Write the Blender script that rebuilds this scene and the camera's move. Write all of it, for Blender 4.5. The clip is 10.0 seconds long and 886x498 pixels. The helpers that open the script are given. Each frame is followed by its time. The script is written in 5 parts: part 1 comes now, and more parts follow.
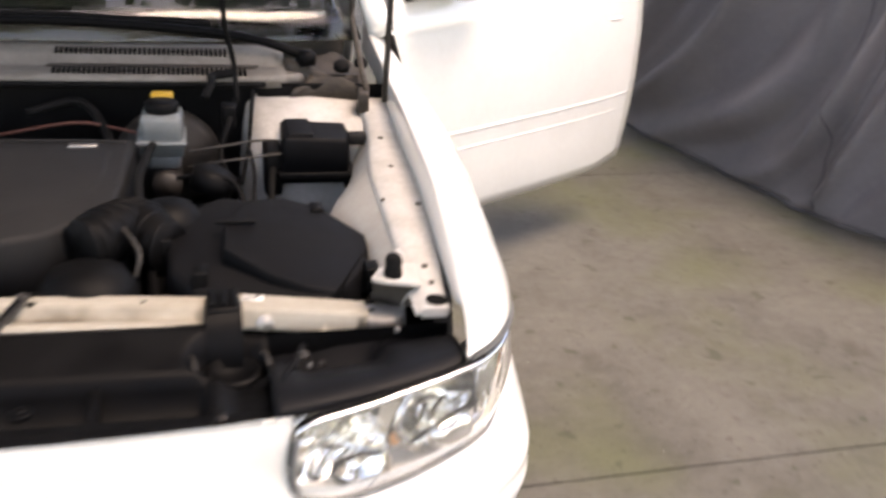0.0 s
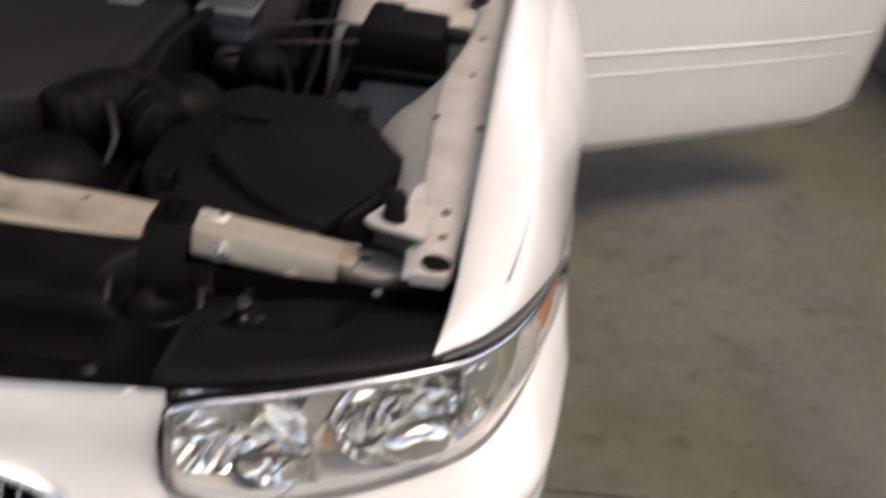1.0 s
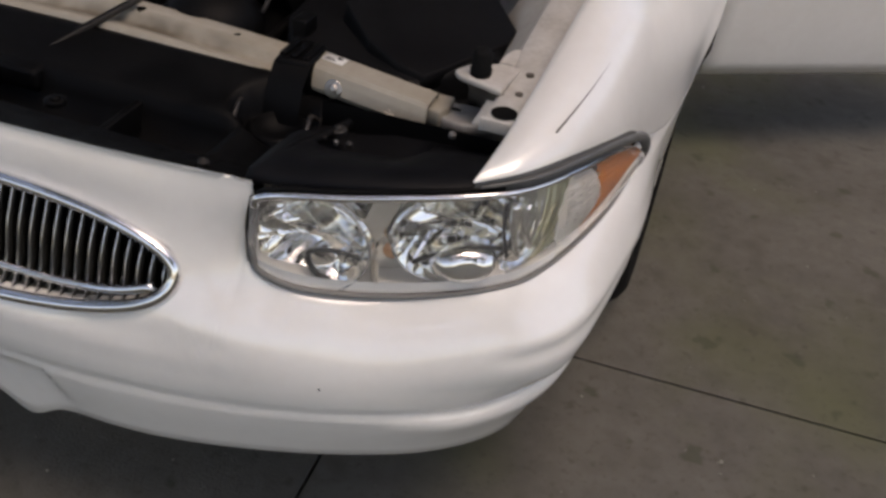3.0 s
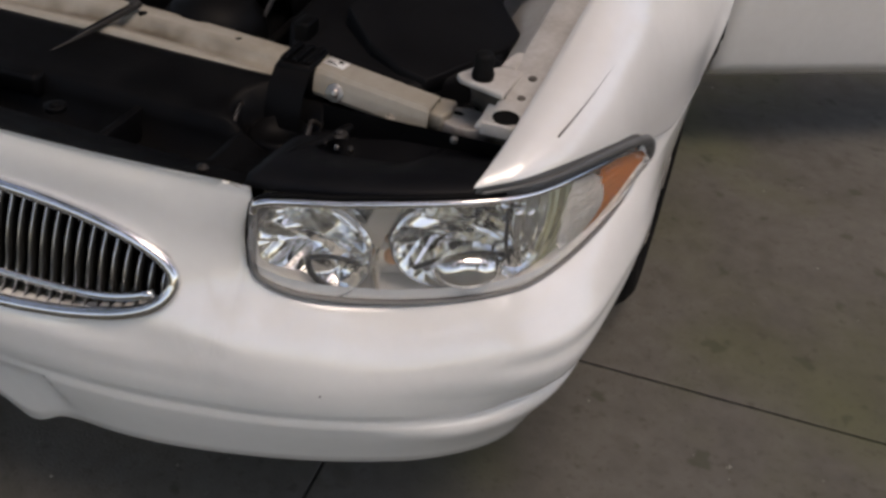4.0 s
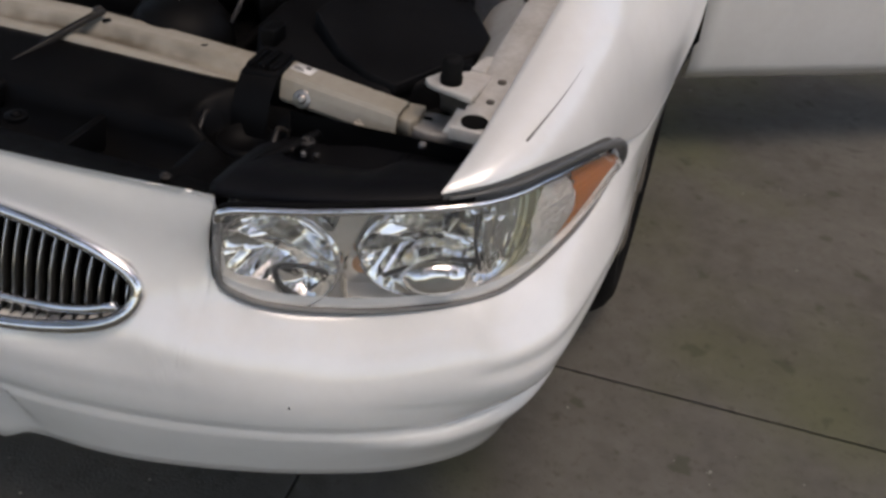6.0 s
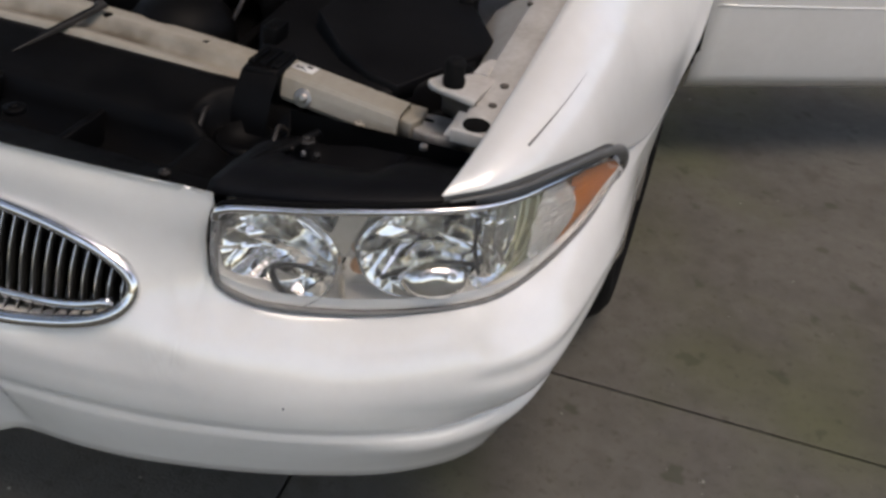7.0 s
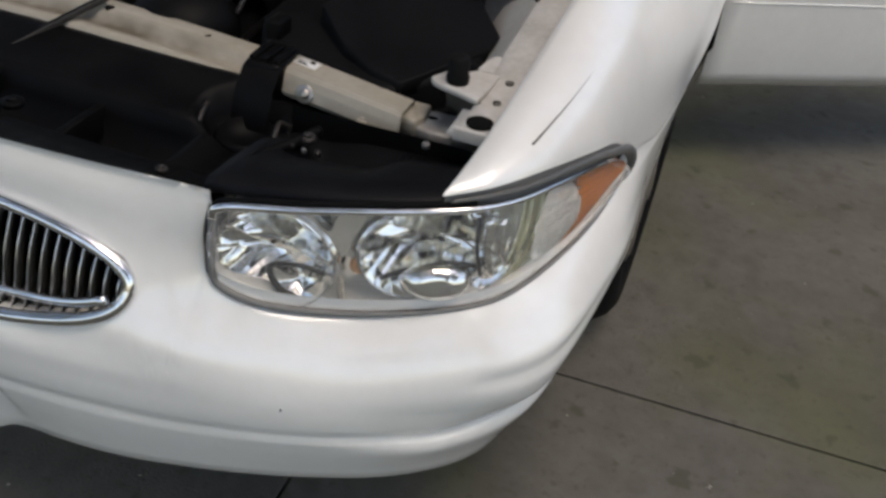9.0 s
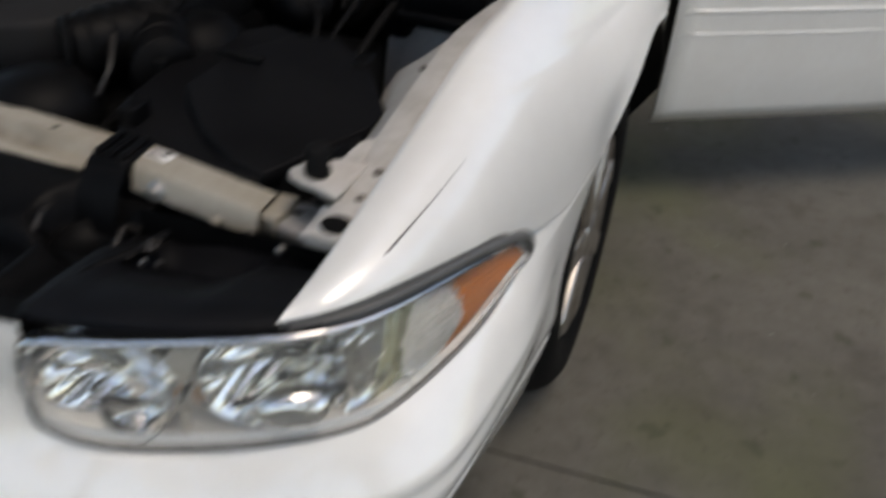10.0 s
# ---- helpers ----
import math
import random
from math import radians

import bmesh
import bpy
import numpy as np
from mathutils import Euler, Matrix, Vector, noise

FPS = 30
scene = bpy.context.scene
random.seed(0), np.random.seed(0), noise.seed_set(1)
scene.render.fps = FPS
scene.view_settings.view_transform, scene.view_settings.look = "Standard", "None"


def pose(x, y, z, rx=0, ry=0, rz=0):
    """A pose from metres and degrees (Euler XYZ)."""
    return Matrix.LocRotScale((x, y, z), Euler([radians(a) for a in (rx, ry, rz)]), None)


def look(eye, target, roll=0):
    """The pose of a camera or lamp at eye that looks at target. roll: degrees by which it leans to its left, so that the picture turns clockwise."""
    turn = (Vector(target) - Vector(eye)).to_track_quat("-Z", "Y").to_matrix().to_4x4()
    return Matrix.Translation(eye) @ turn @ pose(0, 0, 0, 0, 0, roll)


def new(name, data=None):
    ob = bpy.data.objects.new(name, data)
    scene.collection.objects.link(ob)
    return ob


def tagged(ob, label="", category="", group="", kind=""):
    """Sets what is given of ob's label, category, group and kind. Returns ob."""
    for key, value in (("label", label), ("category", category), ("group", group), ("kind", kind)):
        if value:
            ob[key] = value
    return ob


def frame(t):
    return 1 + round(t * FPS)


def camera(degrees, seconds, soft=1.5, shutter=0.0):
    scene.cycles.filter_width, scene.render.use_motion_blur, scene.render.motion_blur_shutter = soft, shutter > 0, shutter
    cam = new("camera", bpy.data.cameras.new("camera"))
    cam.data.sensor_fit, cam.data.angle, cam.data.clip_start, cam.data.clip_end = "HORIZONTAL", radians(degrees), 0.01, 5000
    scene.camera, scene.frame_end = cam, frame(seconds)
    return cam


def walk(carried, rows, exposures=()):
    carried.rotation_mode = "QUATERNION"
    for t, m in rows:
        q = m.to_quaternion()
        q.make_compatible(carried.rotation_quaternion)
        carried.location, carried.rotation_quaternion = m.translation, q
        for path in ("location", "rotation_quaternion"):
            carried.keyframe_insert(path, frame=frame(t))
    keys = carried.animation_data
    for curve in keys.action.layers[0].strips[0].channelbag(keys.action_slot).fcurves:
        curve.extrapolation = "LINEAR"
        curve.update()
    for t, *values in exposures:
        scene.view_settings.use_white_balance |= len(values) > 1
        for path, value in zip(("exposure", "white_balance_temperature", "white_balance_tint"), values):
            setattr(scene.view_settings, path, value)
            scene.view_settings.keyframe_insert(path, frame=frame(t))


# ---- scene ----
from mathutils.bvhtree import BVHTree

cam = camera(49.0, 10.0, soft=3.0, shutter=0.7)
PATH = [
    (0, (0.321, -1.046, 1.489), (0.795, 0.718, 0.673), 4.3),
    (0.2, (0.442, -0.925, 1.482), (0.849, 0.849, 0.654), 4.7),
    (0.5, (0.591, -0.798, 1.464), (0.871, 1.017, 0.671), 6.3),
    (0.7, (0.645, -0.716, 1.427), (0.864, 1.061, 0.537), 8.3),
    (1, (0.68, -0.674, 1.371), (0.678, 1.048, 0.354), 7.4),
    (1.2, (0.69, -0.671, 1.363), (0.632, 1.005, 0.274), 7.8),
    (1.5, (0.722, -0.715, 1.355), (0.558, 0.903, 0.191), 5.8),
    (1.7, (0.752, -0.741, 1.363), (0.543, 0.85, 0.17), 5.3),
    (2, (0.804, -0.784, 1.372), (0.529, 0.796, 0.177), 6.2),
    (2.5, (0.912, -0.822, 1.384), (0.509, 0.74, 0.201), 7.4),
    (4, (0.931, -0.801, 1.384), (0.467, 0.743, 0.201), 5.6),
    (4.5, (0.939, -0.789, 1.378), (0.489, 0.746, 0.177), 6.3),
    (5, (0.938, -0.784, 1.38), (0.498, 0.76, 0.187), 6.9),
    (5.5, (0.938, -0.783, 1.373), (0.503, 0.759, 0.176), 6.3),
    (6, (0.947, -0.778, 1.374), (0.505, 0.783, 0.204), 5.4),
    (7.5, (0.937, -0.773, 1.367), (0.508, 0.795, 0.203), 7.5),
    (8, (0.941, -0.768, 1.368), (0.502, 0.797, 0.203), 7.2),
    (8.5, (0.937, -0.762, 1.364), (0.483, 0.801, 0.202), 6.9),
    (9, (0.946, -0.748, 1.362), (0.492, 0.806, 0.188), 7.0),
    (9.5, (0.987, -0.694, 1.368), (0.495, 0.84, 0.184), 4.5),
    (9.7, (1.016, -0.629, 1.365), (0.486, 0.894, 0.183), 2.3),
    (10, (1.044, -0.515, 1.379), (0.557, 1.044, 0.226), 3.8),
]
walk(cam, [(t, look(eye, target, roll)) for t, eye, target, roll in PATH], [(0.0, 2.12, 8550, 21), (0.5, 1.63, 8450, 21), (1.0, 1.18, 8350, 20), (1.5, 1.27, 8200, 20), (2.0, 1.0, 8200, 19), (2.5, 0.67, 8100, 19), (4.5, 0.46, 7900, 18), (6.0, 0.55, 7700, 17), (7.5, 0.71, 7600, 15), (10.0, 0.66, 7450, 11)])

# ---- world and light ----
world = bpy.data.worlds.new("world")
scene.world = world
world.use_nodes = True
wn = world.node_tree
sky = wn.nodes.new("ShaderNodeTexSky")
sky.sky_type = "NISHITA"
sky.sun_disc = False
sky.dust_density = 2.0
sky.sun_elevation = radians(70)
sky.sun_rotation = radians(124)
wn.links.new(sky.outputs[0], wn.nodes["Background"].inputs[0])
wn.nodes["Background"].inputs[1].default_value = 0.18
sun = new("sun", bpy.data.lights.new("sun", "SUN"))
sun.data.energy = 0.6
sun.data.angle = radians(26)
sun.data.color = (1.0, 0.97, 0.92)
sun.matrix_world = look((3.8, -2.6, 12.8), (0, 0, 0))


# ---- materials ----
def material(name, color, rough=0.5, metal=0.0, second=None, scale=8.0, amount=0.5, bump=0.0, bump_scale=60.0, coat=0.0, detail=6.0, rough_var=0.0, specular=0.5):
    """Principled surface with broad stains, fine grain and a little relief."""
    m = bpy.data.materials.new(name)
    m.use_nodes = True
    nt = m.node_tree
    bs = nt.nodes["Principled BSDF"]
    bs.inputs["Roughness"].default_value = rough
    bs.inputs["Metallic"].default_value = metal
    bs.inputs["Coat Weight"].default_value = coat
    bs.inputs["Coat Roughness"].default_value = 0.04
    bs.inputs["Specular IOR Level"].default_value = specular
    geo = nt.nodes.new("ShaderNodeNewGeometry")
    second = second or tuple(c * 0.8 for c in color)
    n1 = nt.nodes.new("ShaderNodeTexNoise")
    n1.inputs["Scale"].default_value = scale
    n1.inputs["Detail"].default_value = detail
    n1.inputs["Roughness"].default_value = 0.65
    n2 = nt.nodes.new("ShaderNodeTexNoise")
    n2.inputs["Scale"].default_value = scale * 14
    n2.inputs["Detail"].default_value = 3
    for n in (n1, n2):
        nt.links.new(geo.outputs["Position"], n.inputs["Vector"])
    add = nt.nodes.new("ShaderNodeMath")
    add.operation = "MULTIPLY_ADD"
    nt.links.new(n2.outputs[0], add.inputs[0])
    add.inputs[1].default_value = 0.35
    nt.links.new(n1.outputs[0], add.inputs[2])
    ramp = nt.nodes.new("ShaderNodeMapRange")
    ramp.inputs[1].default_value = 0.5
    ramp.inputs[2].default_value = 0.85
    ramp.inputs[3].default_value = 0.0
    ramp.inputs[4].default_value = amount
    nt.links.new(add.outputs[0], ramp.inputs[0])
    mix = nt.nodes.new("ShaderNodeMix")
    mix.data_type = "RGBA"
    mix.inputs[6].default_value = (*color, 1)
    mix.inputs[7].default_value = (*second, 1)
    nt.links.new(ramp.outputs[0], mix.inputs[0])
    nt.links.new(mix.outputs[2], bs.inputs["Base Color"])
    if rough_var:
        rr = nt.nodes.new("ShaderNodeMapRange")
        rr.inputs[1].default_value, rr.inputs[2].default_value = 0.3, 0.7
        rr.inputs[3].default_value, rr.inputs[4].default_value = rough, rough + rough_var
        nt.links.new(n1.outputs[0], rr.inputs[0])
        nt.links.new(rr.outputs[0], bs.inputs["Roughness"])
    if bump:
        n3 = nt.nodes.new("ShaderNodeTexNoise")
        n3.inputs["Scale"].default_value = bump_scale
        n3.inputs["Detail"].default_value = 4
        nt.links.new(geo.outputs["Position"], n3.inputs["Vector"])
        b = nt.nodes.new("ShaderNodeBump")
        b.inputs["Strength"].default_value = bump
        b.inputs["Distance"].default_value = 0.01
        nt.links.new(n3.outputs[0], b.inputs["Height"])
        nt.links.new(b.outputs[0], bs.inputs["Normal"])
    return m


def reflector_material():
    """Vacuum-plated mirror with pressed slanting ripples."""
    m = material("reflector", (0.97, 0.965, 0.94), 0.08, 1.0, (0.86, 0.85, 0.79), 15.0, 0.4)
    nt = m.node_tree
    geo = [n for n in nt.nodes if n.type == "NEW_GEOMETRY"][0]
    turn = nt.nodes.new("ShaderNodeMapping")
    turn.inputs["Rotation"].default_value = (0, radians(38), 0)
    turn.inputs["Scale"].default_value = (60, 45, 16)
    nt.links.new(geo.outputs["Position"], turn.inputs["Vector"])
    n = nt.nodes.new("ShaderNodeTexNoise")
    n.inputs["Scale"].default_value = 1.0
    n.inputs["Detail"].default_value = 2.0
    nt.links.new(turn.outputs[0], n.inputs["Vector"])
    b = nt.nodes.new("ShaderNodeBump")
    b.inputs["Strength"].default_value = 0.4
    b.inputs["Distance"].default_value = 0.004
    nt.links.new(n.outputs[0], b.inputs["Height"])
    nt.links.new(b.outputs[0], nt.nodes["Principled BSDF"].inputs["Normal"])
    return m


paint = material("white_paint", (0.80, 0.80, 0.77), 0.35, 0, (0.715, 0.705, 0.67), 3.0, 0.6, 0.015, 5.0, coat=1.0)
paint.node_tree.nodes["Principled BSDF"].inputs["Coat IOR"].default_value = 1.8
paint.node_tree.nodes["Principled BSDF"].inputs["Coat Roughness"].default_value = 0.025
bay_paint = material("bay_paint", (0.36, 0.335, 0.285), 0.45, 0, (0.24, 0.19, 0.13), 6.0, 0.6, 0.02, 80, rough_var=0.2)
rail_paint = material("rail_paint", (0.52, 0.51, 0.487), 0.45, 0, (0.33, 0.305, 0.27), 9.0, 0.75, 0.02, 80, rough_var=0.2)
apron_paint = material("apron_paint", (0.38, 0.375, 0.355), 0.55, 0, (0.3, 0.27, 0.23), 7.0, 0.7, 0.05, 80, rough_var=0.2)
black_plastic = material("black_plastic", (0.0016, 0.0016, 0.0019), 0.42, 0, (0.0045, 0.0045, 0.0047), 14.0, 0.6, 0.03, 220, rough_var=0.25, specular=0.1)
lamp_plastic = material("lamp_plastic", (0.003, 0.0032, 0.0042), 0.42, 0, (0.0055, 0.0057, 0.0068), 9.0, 0.6, 0.03, 220, rough_var=0.2, specular=0.16)
dusty_plastic = material("dusty_plastic", (0.003, 0.0031, 0.0038), 0.5, 0, (0.006, 0.0062, 0.007), 6.0, 0.7, 0.03, 260, rough_var=0.2, specular=0.1)
cover_plastic = material("cover_plastic", (0.0125, 0.0125, 0.013), 0.5, 0, (0.02, 0.02, 0.0205), 5.0, 0.6, 0.03, 240, rough_var=0.2, specular=0.12)
rubber = material("rubber", (0.003, 0.003, 0.0032), 0.75, 0, (0.007, 0.007, 0.007), 20.0, 0.6, 0.15, 150, specular=0.12)
seal_rubber = material("seal_rubber", (0.085, 0.086, 0.084), 0.42, 0, (0.13, 0.13, 0.127), 20.0, 0.6, 0.05, 150)
steel = material("steel", (0.55, 0.53, 0.5), 0.38, 1.0, (0.3, 0.25, 0.2), 30.0, 0.7, 0.05, 200)
dark_steel = material("dark_steel", (0.013, 0.0125, 0.012), 0.55, 0.1, (0.035, 0.028, 0.023), 22.0, 0.7, 0.1, 160)
chrome = material("chrome", (0.82, 0.82, 0.83), 0.1, 1.0, (0.6, 0.6, 0.6), 30.0, 0.4)
slat_chrome = material("slat_chrome", (0.72, 0.72, 0.72), 0.2, 1.0, (0.4, 0.4, 0.4), 40.0, 0.6)
reflector = reflector_material()
shade_grey = material("shade_grey", (0.018, 0.018, 0.017), 0.3, 0.2, (0.03, 0.03, 0.028), 30.0, 0.5)
milky_edge = material("milky_edge", (0.8, 0.8, 0.78), 0.35, 0.0, (0.68, 0.68, 0.66), 20.0, 0.5)
web_grey = material("web_grey", (0.5, 0.49, 0.33), 0.16, 0.7, (0.3, 0.3, 0.18), 30.0, 0.7)
gasket_grey = material("gasket_grey", (0.17, 0.17, 0.165), 0.45, 0, (0.12, 0.12, 0.117), 20.0, 0.6, 0.05, 150)
tan_web = material("tan_web", (0.5, 0.46, 0.38), 0.35, 0.0, (0.36, 0.33, 0.27), 30.0, 0.6)
peach = material("peach", (0.6, 0.32, 0.16), 0.3, 0, (0.5, 0.28, 0.15), 30.0, 0.5)
housing_silver = material("housing_silver", (0.93, 0.93, 0.89), 0.13, 0.85, (0.78, 0.77, 0.71), 12.0, 0.5, 0.25, 30)
milky = material("milky_plastic", (0.17, 0.19, 0.195), 0.4, 0, (0.11, 0.115, 0.115), 18.0, 0.6, 0.04, 90)
yellow = material("yellow_plastic", (0.5, 0.3, 0.02), 0.45, 0, (0.4, 0.25, 0.03), 25.0, 0.5)
orange_wire = material("orange_plastic", (0.07, 0.02, 0.012), 0.5, 0, (0.09, 0.03, 0.02), 25.0, 0.5)
cloth = material("grey_cloth", (0.165, 0.157, 0.17), 0.85, 0, (0.21, 0.2, 0.21), 2.5, 0.7, 0.25, 300, specular=0.2)
hem_cloth = material("hem_cloth", (0.09, 0.087, 0.094), 0.9, 0, (0.12, 0.115, 0.12), 6.0, 0.6, 0.25, 300, specular=0.1)
interior = material("interior_cloth", (0.05, 0.045, 0.04), 0.8, 0, (0.03, 0.028, 0.026), 12.0, 0.6, 0.1, 200)
sticker_white = material("sticker_white", (0.7, 0.7, 0.68), 0.5, 0, (0.6, 0.6, 0.58), 20, 0.4)
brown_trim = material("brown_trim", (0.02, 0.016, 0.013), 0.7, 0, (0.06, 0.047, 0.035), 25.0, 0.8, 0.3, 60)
cowl_grey = material("cowl_grey", (0.2, 0.185, 0.165), 0.6, 0, (0.1, 0.09, 0.075), 8.0, 0.7, 0.05, 120)
ink = material("ink", (0.006, 0.006, 0.006), 0.8, specular=0.05)
scuff = material("scuff", (0.06, 0.055, 0.05), 0.6, 0, (0.14, 0.13, 0.12), 60, 0.8)
bark = material("bark", (0.11, 0.085, 0.06), 0.9, 0, (0.07, 0.055, 0.04), 10.0, 0.7, 0.4, 40)
leaf = material("leaf", (0.06, 0.11, 0.03), 0.6, 0, (0.09, 0.13, 0.04), 3.0, 0.8)
grass_soil = material("grass_soil", (0.06, 0.08, 0.03), 0.9, 0, (0.11, 0.09, 0.055), 1.5, 0.8, 0.4, 30)


def glass_material(name, color, rough=0.0, ior=1.45, alpha=1.0):
    m = bpy.data.materials.new(name)
    m.use_nodes = True
    bs = m.node_tree.nodes["Principled BSDF"]
    bs.inputs["Base Color"].default_value = (*color, 1)
    bs.inputs["Roughness"].default_value = rough
    bs.inputs["Transmission Weight"].default_value = alpha
    bs.inputs["IOR"].default_value = ior
    return m


lens_glass = glass_material("lens_glass", (0.97, 0.97, 0.97), 0.0, 1.22, 0.972)
ribbed_glass = glass_material("ribbed_glass", (0.75, 0.75, 0.71), 0.1, 1.4, 0.55)
amber_glass = glass_material("amber_glass", (0.38, 0.1, 0.0), 0.25, 1.12, 0.1)
window_glass = glass_material("window_glass", (0.3, 0.34, 0.32), 0.0, 1.45)


def concrete_material():
    """Grey worn concrete with broad stains, darker oil marks and fine aggregate."""
    m = material("concrete", (0.112, 0.106, 0.091), 0.75, 0, (0.064, 0.06, 0.05), 1.6, 1.0, 0.25, 180, detail=10, rough_var=0.15)
    nt = m.node_tree
    bs = nt.nodes["Principled BSDF"]
    base = bs.inputs["Base Color"].links[0].from_socket
    geo = [n for n in nt.nodes if n.type == "NEW_GEOMETRY"][0]
    src = base
    for scale, lo, hi, color, amount in ((5.0, 0.6, 0.72, (0.05, 0.044, 0.032), 0.5), (1.7, 0.48, 0.70, (0.085, 0.09, 0.045), 0.8), (11.0, 0.63, 0.69, (0.032, 0.036, 0.017), 0.55), (30.0, 0.60, 0.72, (0.045, 0.038, 0.028), 0.55), (70.0, 0.58, 0.70, (0.05, 0.045, 0.03), 0.4), (45.0, 0.72, 0.75, (0.3, 0.29, 0.26), 0.7)):
        n = nt.nodes.new("ShaderNodeTexNoise")
        n.inputs["Scale"].default_value = scale
        n.inputs["Detail"].default_value = 5
        nt.links.new(geo.outputs["Position"], n.inputs["Vector"])
        r = nt.nodes.new("ShaderNodeMapRange")
        r.inputs[1].default_value, r.inputs[2].default_value = lo, hi
        r.inputs[3].default_value, r.inputs[4].default_value = 0.0, amount
        nt.links.new(n.outputs[0], r.inputs[0])
        mix = nt.nodes.new("ShaderNodeMix")
        mix.data_type = "RGBA"
        mix.inputs[7].default_value = (*color, 1)
        nt.links.new(r.outputs[0], mix.inputs[0])
        nt.links.new(src, mix.inputs[6])
        src = mix.outputs[2]
    nt.links.new(src, bs.inputs["Base Color"])
    return m


concrete = concrete_material()


def beam_material():
    """Cream enamel; the groove's brown smear is part stain, part painted bonnet shade."""
    m = material("beam_paint", (0.345, 0.325, 0.278), 0.45, 0, (0.24, 0.208, 0.155), 6.0, 0.6, 0.02, 80, rough_var=0.2)
    nt = m.node_tree
    bs = nt.nodes["Principled BSDF"]
    base = bs.inputs["Base Color"].links[0].from_socket
    geo = [n for n in nt.nodes if n.type == "NEW_GEOMETRY"][0]
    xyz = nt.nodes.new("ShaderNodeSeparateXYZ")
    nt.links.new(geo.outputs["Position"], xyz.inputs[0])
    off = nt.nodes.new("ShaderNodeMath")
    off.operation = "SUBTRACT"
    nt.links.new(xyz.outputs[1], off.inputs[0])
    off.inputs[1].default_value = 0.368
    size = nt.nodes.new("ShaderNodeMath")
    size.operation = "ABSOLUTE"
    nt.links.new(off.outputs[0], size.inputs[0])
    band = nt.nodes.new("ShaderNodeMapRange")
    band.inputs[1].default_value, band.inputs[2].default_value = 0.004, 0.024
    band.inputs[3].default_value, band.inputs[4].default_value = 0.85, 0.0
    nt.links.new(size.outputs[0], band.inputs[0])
    # Smear fades out rightwards, as the bonnet's shade does, put into the colour.
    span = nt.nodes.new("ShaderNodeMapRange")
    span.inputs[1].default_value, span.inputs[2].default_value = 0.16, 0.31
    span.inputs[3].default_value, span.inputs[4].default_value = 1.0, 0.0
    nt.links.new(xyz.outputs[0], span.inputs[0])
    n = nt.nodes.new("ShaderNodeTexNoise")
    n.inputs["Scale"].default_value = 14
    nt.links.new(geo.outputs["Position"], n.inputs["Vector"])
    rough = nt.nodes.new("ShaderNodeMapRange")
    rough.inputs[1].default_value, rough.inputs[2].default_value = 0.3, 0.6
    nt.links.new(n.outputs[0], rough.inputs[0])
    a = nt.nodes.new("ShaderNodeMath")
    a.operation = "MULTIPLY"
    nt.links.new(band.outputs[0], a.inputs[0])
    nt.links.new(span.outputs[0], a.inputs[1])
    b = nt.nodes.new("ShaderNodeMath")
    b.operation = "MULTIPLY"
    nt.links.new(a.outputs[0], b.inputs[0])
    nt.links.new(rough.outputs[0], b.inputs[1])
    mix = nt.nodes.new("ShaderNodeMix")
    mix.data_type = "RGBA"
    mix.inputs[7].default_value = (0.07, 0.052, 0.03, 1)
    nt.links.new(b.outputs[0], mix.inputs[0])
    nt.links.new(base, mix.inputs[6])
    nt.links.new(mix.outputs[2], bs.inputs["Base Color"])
    return m


beam_paint = beam_material()
bracket_grey = material("bracket_grey", (0.4, 0.39, 0.37), 0.45, 0.2, (0.2, 0.18, 0.16), 25.0, 0.7)
web_brown = material("web_brown", (0.1, 0.088, 0.075), 0.6, 0.1, (0.045, 0.038, 0.03), 22.0, 0.8, 0.1, 120)
zinc = material("zinc", (0.17, 0.17, 0.17), 0.45, 0.3, (0.1, 0.09, 0.08), 40.0, 0.6, 0.05, 200)
grit_mat = material("grit", (0.3, 0.28, 0.24), 0.8, 0, (0.1, 0.08, 0.05), 9.0, 0.9)
joint_dirt = material("joint_dirt", (0.045, 0.04, 0.03), 0.95, 0, (0.07, 0.06, 0.04), 30, 0.7, 0.3, 120)


# ---- shaping helpers ----
def spline(points, count):
    """A smooth line of count places through the points."""
    p = [Vector(q) for q in points]
    p = [p[0] * 2 - p[1]] + p + [p[-1] * 2 - p[-2]]
    n = len(points) - 1
    out = []
    for i in range(count):
        f = i / (count - 1) * n
        k = min(int(f), n - 1)
        t = f - k
        a, b, c, d = p[k], p[k + 1], p[k + 2], p[k + 3]
        out.append(0.5 * (2 * b + (c - a) * t + (2 * a - 5 * b + 4 * c - d) * t * t + (3 * b - a - 3 * c + d) * t * t * t))
    return out


def part(name, bm, mat, parent, label="", smooth=True, kind=""):
    me = bpy.data.meshes.new(name)
    bm.to_mesh(me)
    bm.free()
    me.materials.append(mat)
    if smooth:
        for f in me.polygons:
            f.use_smooth = True
    ob = new(name, me)
    ob.parent = parent
    if label:
        ob["label"] = label
    if kind:
        ob["kind"] = kind
    return ob


def thing(name, label, category, kind="", group=""):
    return tagged(new(name), label, category, group, kind)


def thick(ob, depth, offset=-1.0, bevel=0.0):
    m = ob.modifiers.new("thickness", "SOLIDIFY")
    m.thickness, m.offset = depth, offset
    if bevel:
        b = ob.modifiers.new("bevel", "BEVEL")
        b.width, b.segments, b.limit_method = bevel, 2, "ANGLE"
    return ob


